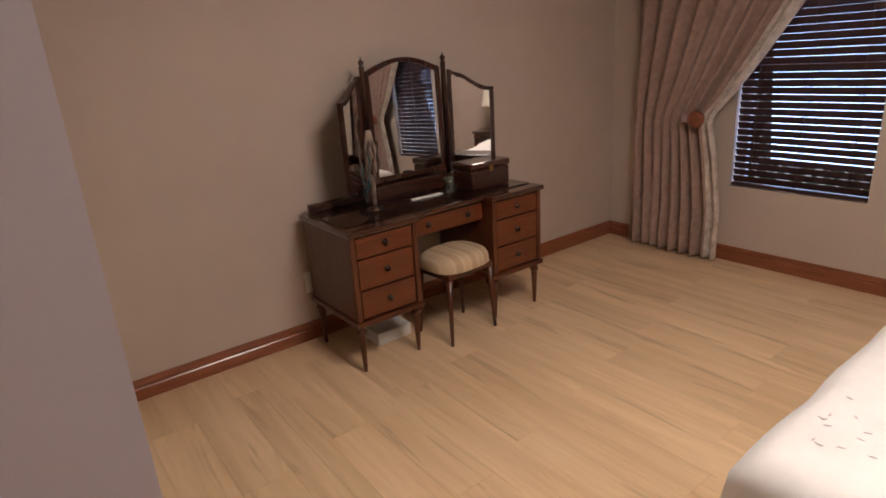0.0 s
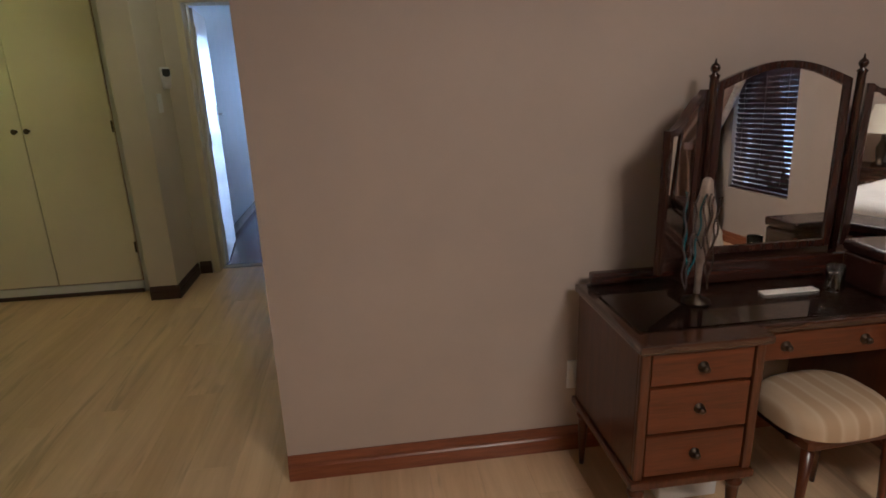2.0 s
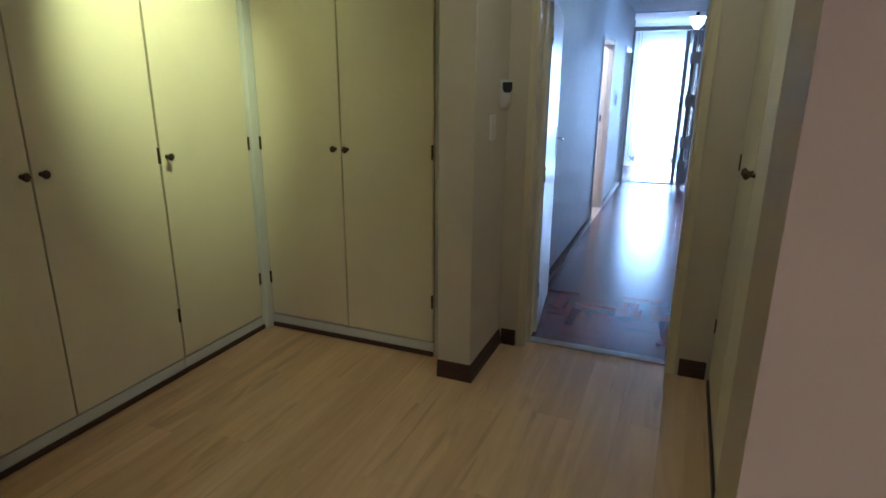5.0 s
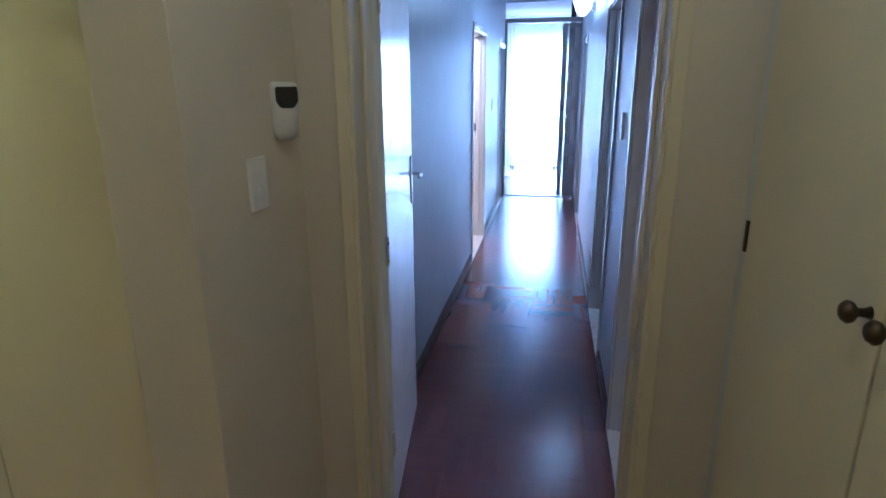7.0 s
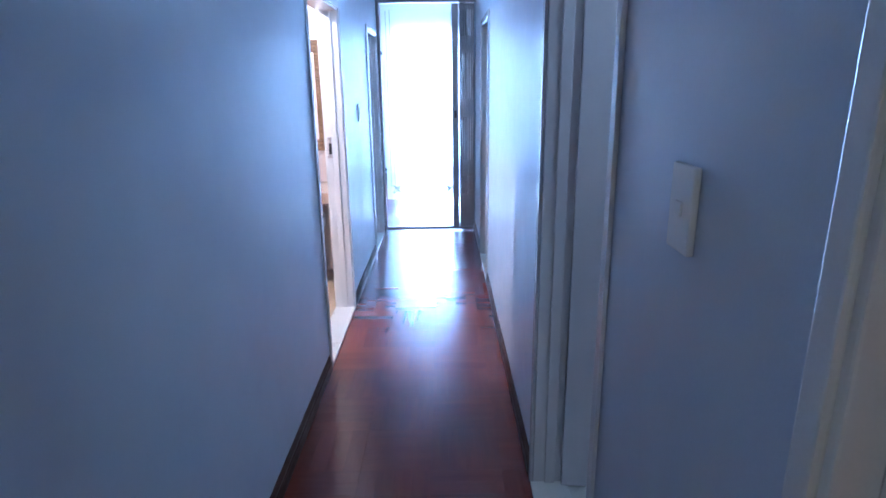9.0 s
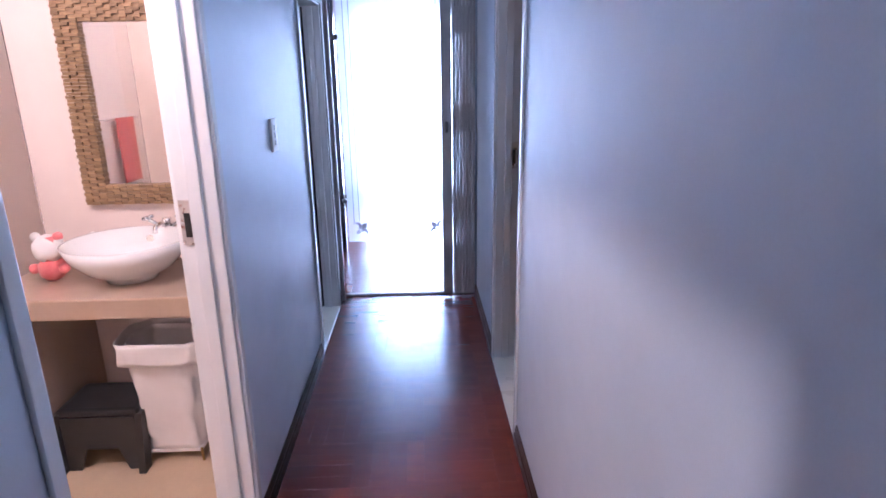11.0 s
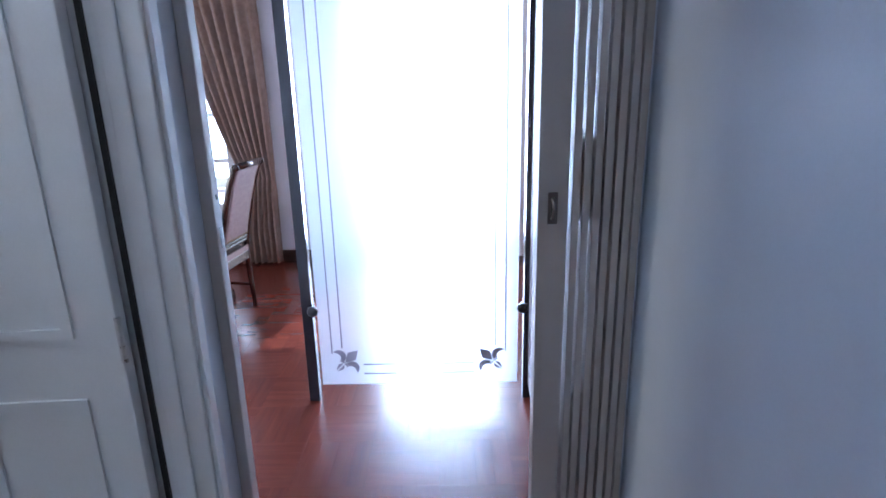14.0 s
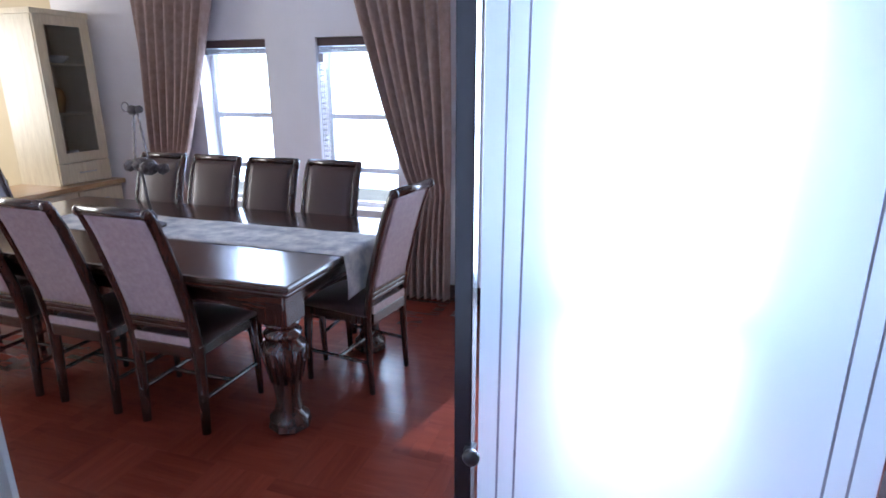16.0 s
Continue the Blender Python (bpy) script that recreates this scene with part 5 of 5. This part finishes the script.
tagged(part("worktop", box((-5.48, 11.86, 0.716), (-4.93, 13.195, 0.755), 0.006), BEECH), "beech wooden worktop on the sideboard", "worktop")
cab = thing("display_cabinet", "pale maple glazed display cabinet on the sideboard", "cabinet", (0, 0, 0))
X0, X1, Y0, Y1, Z0, Z1 = -5.44, -5.02, 12.66, 13.13, 0.757, 2.04
for nm, lo, hi in (("side", (X0, Y0, Z0), (X1, Y0 + 0.02, Z1)), ("side", (X0, Y1 - 0.02, Z0), (X1, Y1, Z1)), ("back", (X0, Y0 + 0.0205, Z0), (X0 + 0.015, Y1 - 0.0205, Z1)),
                   ("top", (X0 - 0.01, Y0 - 0.012, Z1 + 0.0005), (X1 + 0.025, Y1, Z1 + 0.04)), ("bottom", (X0 + 0.0155, Y0 + 0.0205, Z0), (X1, Y1 - 0.0205, Z0 + 0.02)),
                   ("shelf", (X0 + 0.0155, Y0 + 0.0205, 0.93), (X1 - 0.01, Y1 - 0.0205, 0.95)), ("shelf", (X0 + 0.0155, Y0 + 0.0205, 1.30), (X1 - 0.02, Y1 - 0.0205, 1.315)), ("shelf", (X0 + 0.0155, Y0 + 0.0205, 1.68), (X1 - 0.02, Y1 - 0.0205, 1.695))):
    part(nm, box(lo, hi, 0.002), CREAMWOOD, cab)
dd = part("drawer", box((X1, Y0 + 0.005, Z0 + 0.01), (X1 + 0.018, Y1 - 0.005, 0.93), 0.004), CREAMWOOD, cab)
part("handle", tube([(X1 + 0.02, 12.83, 0.85), (X1 + 0.035, 12.84, 0.85), (X1 + 0.035, 12.97, 0.85), (X1 + 0.02, 12.98, 0.85)], 0.005, 8), STEEL, dd)
up = Matrix(((0, 0, 1, X1 + 0.018), (1, 0, 0, 0), (0, 1, 0, 0), (0, 0, 0, 1)))
door = part("door", ringed([(Y0 + 0.005, 0.94), (Y1 - 0.005, 0.94), (Y1 - 0.005, Z1), (Y0 + 0.005, Z1)], [(Y0 + 0.085, 1.01), (Y1 - 0.085, 1.01), (Y1 - 0.085, Z1 - 0.07), (Y0 + 0.085, Z1 - 0.07)], 0.02, up), CREAMWOOD, cab, "glazed door frame")
part("pane", box((X1 + 0.004, Y0 + 0.08, 1.0), (X1 + 0.008, Y1 - 0.08, Z1 - 0.06)), GLASS, door, "clear glass pane")
for nm, y, z, pr, mt, lb in (("ornament", 12.90, 1.315, [(0.05, 0), (0.03, 0.02), (0.06, 0.1), (0.045, 0.17), (0.02, 0.2)], BRASS, "small brass ornament on the cabinet shelf"),
                             ("bowl", 12.95, 1.695, [(0.03, 0), (0.07, 0.03), (0.09, 0.06)], PORCELAIN, "white porcelain bowl on the cabinet shelf"),
                             ("ornament", 12.82, 1.695, [(0.03, 0), (0.035, 0.05), (0.015, 0.11)], MAHOGANY, "dark wooden figurine on the cabinet shelf"),
                             ("cup", 12.80, 0.95, [(0.025, 0), (0.035, 0.06)], PORCELAIN, "white cup on the cabinet shelf"), ("cup", 12.88, 0.95, [(0.025, 0), (0.035, 0.06)], PORCELAIN, "white cup on the cabinet shelf"), ("cup", 12.96, 0.95, [(0.025, 0), (0.035, 0.06)], PORCELAIN, "white cup on the cabinet shelf")):
    tagged(part(nm, lathe(pr, (-5.18, y, z + 0.001), 16), mt, None, "", True), lb, nm)
pk = tagged(part("alarm_sensor", lathe([(0.03, 0), (0.045, 0.01), (0.045, 0.04), (0.02, 0.06)], m=pose(-5.0, 13.2, 2.27, 90)), PLASTIC, None, "", True), "white round wall sensor high beside the cabinet", "alarm sensor")
dv = thing("telephone", "black telephone with a blue screen on the worktop", "telephone", (-5.2, 12.25, 0.756))
part("body", box((-0.08, -0.09, 0), (0.08, 0.09, 0.11), 0.015), BLACK, dv)
part("screen", box((0.0805, -0.05, 0.03), (0.083, 0.05, 0.08), 0.001), glowing("blue_screen", (0.35, 0.6, 0.9), 0.6), dv, "pale blue screen")

# ---- bathroom ----
vt = thing("vanity_counter", "thick taupe cement vanity counter on a side wall", "counter", kind="")
part("slab", box((-2.12, 7.50, 0.705), (-1.135, 8.045, 0.79), 0.008), STONETOP, vt)
part("support", box((-2.12, 7.56, 0.0), (-1.98, 8.045, 0.7045), 0.004), STONETOP, vt)
tagged(part("shower_screen", box((-2.14, 6.9, 0.0), (-2.128, 8.045, 2.05), 0.002), GLASS), "clear shower screen beside the vanity", "shower screen")
tagged(part("shower_edge", box((-2.15, 7.47, 0.0), (-2.121, 7.498, 2.05), 0.004), STEEL), "steel edge profile of the shower screen", "trim", kind="structure")
bs = thing("wash_basin", "white porcelain bowl basin on the counter", "basin", (-1.62, 7.76, 0.791))
part("bowl", lathe([(0.10, 0), (0.105, 0.015), (0.17, 0.05), (0.225, 0.11), (0.245, 0.165), (0.237, 0.165), (0.20, 0.10), (0.12, 0.045), (0.03, 0.03)], seg=40), PORCELAIN, bs, "", True)
part("overflow", lathe([(0.016, 0), (0.016, 0.004)], m=pose(0, 0.205, 0.115, 70)), CHROME, bs)
tp = thing("basin_tap", "chrome mixer tap with two cross handles", "tap", (-1.55, 8.00, 0.791))
part("body", lathe([(0.025, 0), (0.02, 0.02), (0.018, 0.19), (0.022, 0.2)]), CHROME, tp, "", True)
part("spout", tube([(0, 0, 0.17), (0, -0.06, 0.19), (0, -0.12, 0.185), (0, -0.135, 0.165)], 0.011), CHROME, tp, "", True)
for s in (-1, 1):
    part("handle_arm", tube([(0, 0, 0.15), (s * 0.05, -0.01, 0.18), (s * 0.075, -0.02, 0.20)], 0.009), CHROME, tp, "", True)
    part("cross_handle", tube([(s * 0.05, -0.02, 0.215), (s * 0.10, -0.02, 0.20)], 0.008), CHROME, tp, "", True)
    part("cross_handle", tube([(s * 0.075, -0.045, 0.207), (s * 0.075, 0.01, 0.207)], 0.008), CHROME, tp, "", True)
tagged(part("drain_trap", tube([(-1.56, 7.78, 0.704), (-1.56, 7.78, 0.63), (-1.53, 7.78, 0.61), (-1.51, 7.86, 0.63), (-1.51, 8.04, 0.63)], 0.02), CHROME, None, "", True), "chrome basin drain under the counter", "drain")
mr = thing("wicker_mirror", "rectangular mirror in a woven wicker frame on the bathroom wall", "mirror", (0, 0, 0))
part("mirror_glass", box((-1.80, 8.030, 1.145), (-1.36, 8.04, 1.83)), MIRROR, mr, "silvered mirror glass")
rng = random.Random(4)
bm = bmesh.new()
for a0, a1, z0, z1 in ((-1.90, -1.80, 1.055, 1.925), (-1.36, -1.26, 1.055, 1.925), (-1.799, -1.361, 1.055, 1.145), (-1.799, -1.361, 1.83, 1.925)):
    nx, nz = max(2, round((a1 - a0) / 0.03)), max(2, round((z1 - z0) / 0.014))
    for i in range(nx):
        for j in range(nz):
            cx, cz = a0 + (i + 0.5) * (a1 - a0) / nx, z0 + (j + 0.5) * (z1 - z0) / nz
            d = 0.012 if (i + j) % 2 else 0.004
            box((cx - 0.0155, 8.018 - d - 0.006 * rng.random(), cz - 0.0064), (cx + 0.0155, 8.040, cz + 0.0064), 0, bm)
tagged(part("wicker_frame", bm, WICKER, mr, "woven wicker frame"), kind="stuff")
tagged(part("towel", sheet(10, 16, lambda u, v: Vector((-2.925 + 0.006 * math.sin(u * 20), 5.33 + u * 0.30, 0.76 + v * 0.55)), 0.012), TOWELRED, None, "", True), "red towel on a wall rail", "towel")
tagged(part("towel_rail", tube([(-3.005, 5.2, 1.3), (-2.945, 5.2, 1.3), (-2.94, 5.25, 1.3), (-2.94, 5.7, 1.3), (-2.945, 5.75, 1.3), (-3.005, 5.75, 1.3)], 0.008), CHROME), "slim chrome towel rail on the wall", "towel rail")
bn = thing("laundry_bin", "laundry bin with a white fabric liner on slim legs", "laundry bin", (-1.48, 7.68, 0))


def liner(u, v):
    a = 2 * math.pi * u
    sx = math.copysign(abs(math.cos(a)) ** 0.45, math.cos(a))
    sy = math.copysign(abs(math.sin(a)) ** 0.45, math.sin(a))
    k = 0.105 + 0.03 * v + 0.010 * math.sin(a * 6 + v * 9) * math.sin(v * 7) + 0.008 * noise.noise(Vector((sx * 4, sy * 4, v * 7)))
    return Vector((sx * k * 1.1, sy * k * 0.85, 0.06 + v * 0.50))


part("liner", sheet(48, 20, liner, 0.004), LINEN, bn, "white crumpled fabric liner", True)
part("rim_fold", sheet(48, 5, lambda u, v: liner(u, 0.80 + 0.2 * v) * 1.0 + Vector((liner(u, 1).x * 0.24, liner(u, 1).y * 0.24, 0.014)), 0.006), LINEN, bn, "folded white rim", True)
part("base", box((-0.115, -0.09, 0.045), (0.115, 0.09, 0.06), 0.004), LINEN, bn)
for x in (-0.11, 0.11):
    for y in (-0.085, 0.085):
        part("leg", tube([(x * 1.05, y * 1.05, 0), (x, y, 0.06)], 0.006, 8), BRASS, bn)
ss = thing("step_stool", "black plastic step stool under the counter", "step stool", (-1.76, 7.66, 0))
ss.scale = (1.12, 1.15, 1.12)
part("top", box((-0.15, -0.10, 0.225), (0.15, 0.12, 0.255), 0.02), BLACK, ss)
for x in (-0.15, 0.15):
    part("side", slab([(-0.13, 0), (-0.08, 0), (-0.06, 0.10), (0.0, 0.13), (0.06, 0.10), (0.09, 0), (0.14, 0), (0.115, 0.235), (-0.095, 0.235)], 0.025, Matrix.Translation((x + 0.0125, 0, 0)) @ Matrix(((0, 0, 1, 0), (1, 0, 0, 0), (0, 1, 0, 0), (0, 0, 0, 1)))), BLACK, ss)
part("front_arch", slab([(-0.135, 0), (-0.09, 0), (-0.06, 0.09), (0.06, 0.09), (0.09, 0), (0.135, 0), (0.135, 0.224), (-0.135, 0.224)], 0.012, pose(0, -0.098, 0, 90)), BLACK, ss)
for sx, sy, k in ((-1.93, 7.74, 1.0), (-1.83, 7.95, 0.75)):
    bm = bmesh.new()
    for p, r in (((0, 0, 0.055), 0.055), ((0, 0, 0.14), 0.062), ((-0.045, 0, 0.19), 0.02), ((0.045, 0, 0.19), 0.02), ((-0.06, -0.02, 0.06), 0.022), ((0.06, -0.02, 0.06), 0.022)):
        bmesh.ops.create_icosphere(bm, subdivisions=2, radius=r * k, matrix=Matrix.Translation((sx + p[0] * k, sy + p[1] * k, 0.791 + p[2] * k)))
    d = tagged(part("soft_toy", bm, LINEN, None, "", True), "small white and pink soft toy on the counter", "toy")
    d.data.materials.append(PINKCLOTH)
    for p in d.data.polygons:
        if p.center.z < 0.791 + 0.10 * k or (p.center.x > sx + 0.02 * k and p.center.z > 0.791 + 0.178 * k):
            p.material_index = 1

# ---- guest bedroom ----
nightstand("nightstand", (1.30, 9.52, 0), 0, 0.46, 0.44, 0.59, PINE, "honey pine nightstand beside the guest bed")
bed("guest_bed", (2.10, 9.955, 0), 180, 0.95, 1.9, 0.5, "single bed with white bedding and a shaped pine headboard", PINE, 1.13)
tagged(part("headboard_wing", slab([(0, 0.0), (0.62, 0.0), (0.62, 1.04), (0.27, 1.03), (0.22, 0.98), (0.17, 0.92), (0.11, 0.885), (0.03, 0.875), (0, 0.87)], 0.03, pose(1.02, 9.93, 0, 90)), PINE), "shaped pine headboard wing behind the nightstand", "headboard")
so = tagged(part("wall_socket", box((0.90, 9.958, 1.05), (1.03, 9.97, 1.19), 0.003), PLASTIC), "white wall socket with a charger above the headboard", "socket")
part("charger", box((0.955, 9.915, 1.05), (1.025, 9.9575, 1.15), 0.006), BLACK, so, "black plug-in charger")
part("cable", tube([(0.975, 9.93, 1.05), (0.965, 9.945, 0.97), (0.985, 9.95, 0.92), (1.0, 9.955, 0.80), (1.0, 9.955, 0.62)], 0.004, 6), BLACK, so)
ro = thing("router", "white wireless router with two aerials on the nightstand", "router", (1.18, 9.68, 0.591))
part("body", box((-0.09, -0.06, 0), (0.09, 0.06, 0.026), 0.006), PLASTIC, ro)
for x in (-0.07, 0.07):
    part("aerial", tube([(x, 0.06, 0.01), (x * 1.2, 0.07, 0.14)], 0.006, 8), BLACK, ro)

# ---- outside the bedroom windows ----
bm = bmesh.new()
rng = random.Random(9)
for k in range(9000):
    p = Vector((6.4 + rng.gauss(0, 0.5), -2.2 + rng.uniform(-3.4, 3.4), -0.25 + 2.9 * rng.random() ** 0.8))
    m_ = Matrix.Translation(p) @ Euler((rng.uniform(0, 6), rng.uniform(0, 6), rng.uniform(0, 6))).to_matrix().to_4x4()
    s_ = rng.uniform(0.05, 0.11)
    vs = [bm.verts.new(m_ @ Vector(q)) for q in ((0, 0, 0), (s_ * 0.45, s_ * 0.6, 0.01), (0, s_ * 1.6, 0), (-s_ * 0.45, s_ * 0.6, 0.01))]
    bm.faces.new(vs)
tagged(part("garden_shrub", bm, LEAF), "dense green garden shrubs outside the bedroom windows", "shrub", kind="stuff")

# ---- floors, piece by piece ----
floor_a = bpy.data.objects["floor_bedroom"]
floor_c = bpy.data.objects["floor_corridor"]
floor_d = bpy.data.objects["floor_dining"]
rng = random.Random(3)
cache = {}


def plank(x0, y0, w, l, parent):
    key = (round(w, 3), round(l, 3))
    if key not in cache:
        cache[key] = box((-w / 2 + 0.0003, -l / 2 + 0.0003, -0.012), (w / 2 - 0.0003, l / 2 - 0.0003, 0.0), 0.0006)
        me = bpy.data.meshes.new("plank")
        cache[key].to_mesh(me)
        cache[key].free()
        me.materials.append(LAMINATE)
        cache[key] = me
    ob = new("plank", cache[key])
    ob.parent = parent
    ob.matrix_basis = pose(x0 + w / 2, y0 + l / 2, 0)


PW, PL = 0.192, 1.285
for i in range(39):
    x = -3.3 + i * PW
    w = min(PW, 4.05 - x)
    off = (i * 0.47) % 1.0 * PL
    lo, hi = (-4.95, 2.84) if -3.15 < x + w else (-0.9, 2.84)
    if x + w < -1.5:
        lo = -0.95
    if x > 0.92:
        hi = 0.15
    y = lo - off
    while y < hi:
        a, c = max(y, lo), min(y + PL, hi)
        if c - a > 0.02:
            plank(x, a, w, c - a, floor_a)
        y += PL

# basket-weave parquet: squares of four blocks, turned by turns
SQ, N = 0.30, 4
BW = SQ / N
shared = bpy.data.meshes.new("parquet_block")
bm = box((-SQ / 2 + 0.0002, -BW / 2 + 0.0002, -0.012), (SQ / 2 - 0.0002, BW / 2 - 0.0002, 0.0))
bm.to_mesh(shared)
bm.free()
shared.materials.append(PARQUET)
rest = {"c": bmesh.new(), "d": bmesh.new()}


def squares(x0, x1, y0, y1, near, tag, parent):
    nx, ny = math.ceil((x1 - x0) / SQ - 1e-6), math.ceil((y1 - y0) / SQ - 1e-6)
    for i in range(nx):
        for j in range(ny):
            cx, cy = x0 + (i + 0.5) * SQ, y0 + (j + 0.5) * SQ
            for k in range(N):
                o = (k + 0.5) * BW - SQ / 2
                lift = rng.uniform(-0.00005, 0.0)
                if (i + j) % 2:
                    lo, hi = [cx - SQ / 2, cy + o - BW / 2], [cx + SQ / 2, cy + o + BW / 2]
                else:
                    lo, hi = [cx + o - BW / 2, cy - SQ / 2], [cx + o + BW / 2, cy + SQ / 2]
                whole = hi[0] <= x1 + 1e-6 and hi[1] <= y1 + 1e-6
                hi = [min(hi[0], x1), min(hi[1], y1)]
                if hi[0] - lo[0] < 0.004 or hi[1] - lo[1] < 0.004:
                    continue
                if whole and near(cx, cy):
                    ob = new("parquet_block", shared)
                    ob.parent = parent
                    ob.matrix_basis = pose((lo[0] + hi[0]) / 2, (lo[1] + hi[1]) / 2, lift, 0, 0, 0 if (i + j) % 2 else 90)
                else:
                    block(rest[tag], lo, hi, lift)


def block(bm, lo, hi, z):
    g = 0.0002
    x0, y0, x1, y1 = lo[0] + g, lo[1] + g, hi[0] - g, hi[1] - g
    v = [bm.verts.new(p) for p in ((x0, y0, -0.012), (x1, y0, -0.012), (x1, y1, -0.012), (x0, y1, -0.012), (x0, y0, z), (x1, y0, z), (x1, y1, z), (x0, y1, z))]
    for q in ((4, 5, 6, 7), (3, 2, 1, 0), (0, 1, 5, 4), (1, 2, 6, 5), (2, 3, 7, 6), (3, 0, 4, 7)):
        bm.faces.new([v[k] for k in q])


squares(-1.005, 0.012, 2.87, 9.52, lambda x, y: y < 7.0, "c", floor_c)
squares(-5.9, 1.5, 9.52, 13.2, lambda x, y: -3.0 < x < 0.0 and y < 11.4, "d", floor_d)
for tag, parent in (("c", floor_c), ("d", floor_d)):
    tagged(part("parquet_rest", rest[tag], PARQUETJ, parent), kind="stuff")
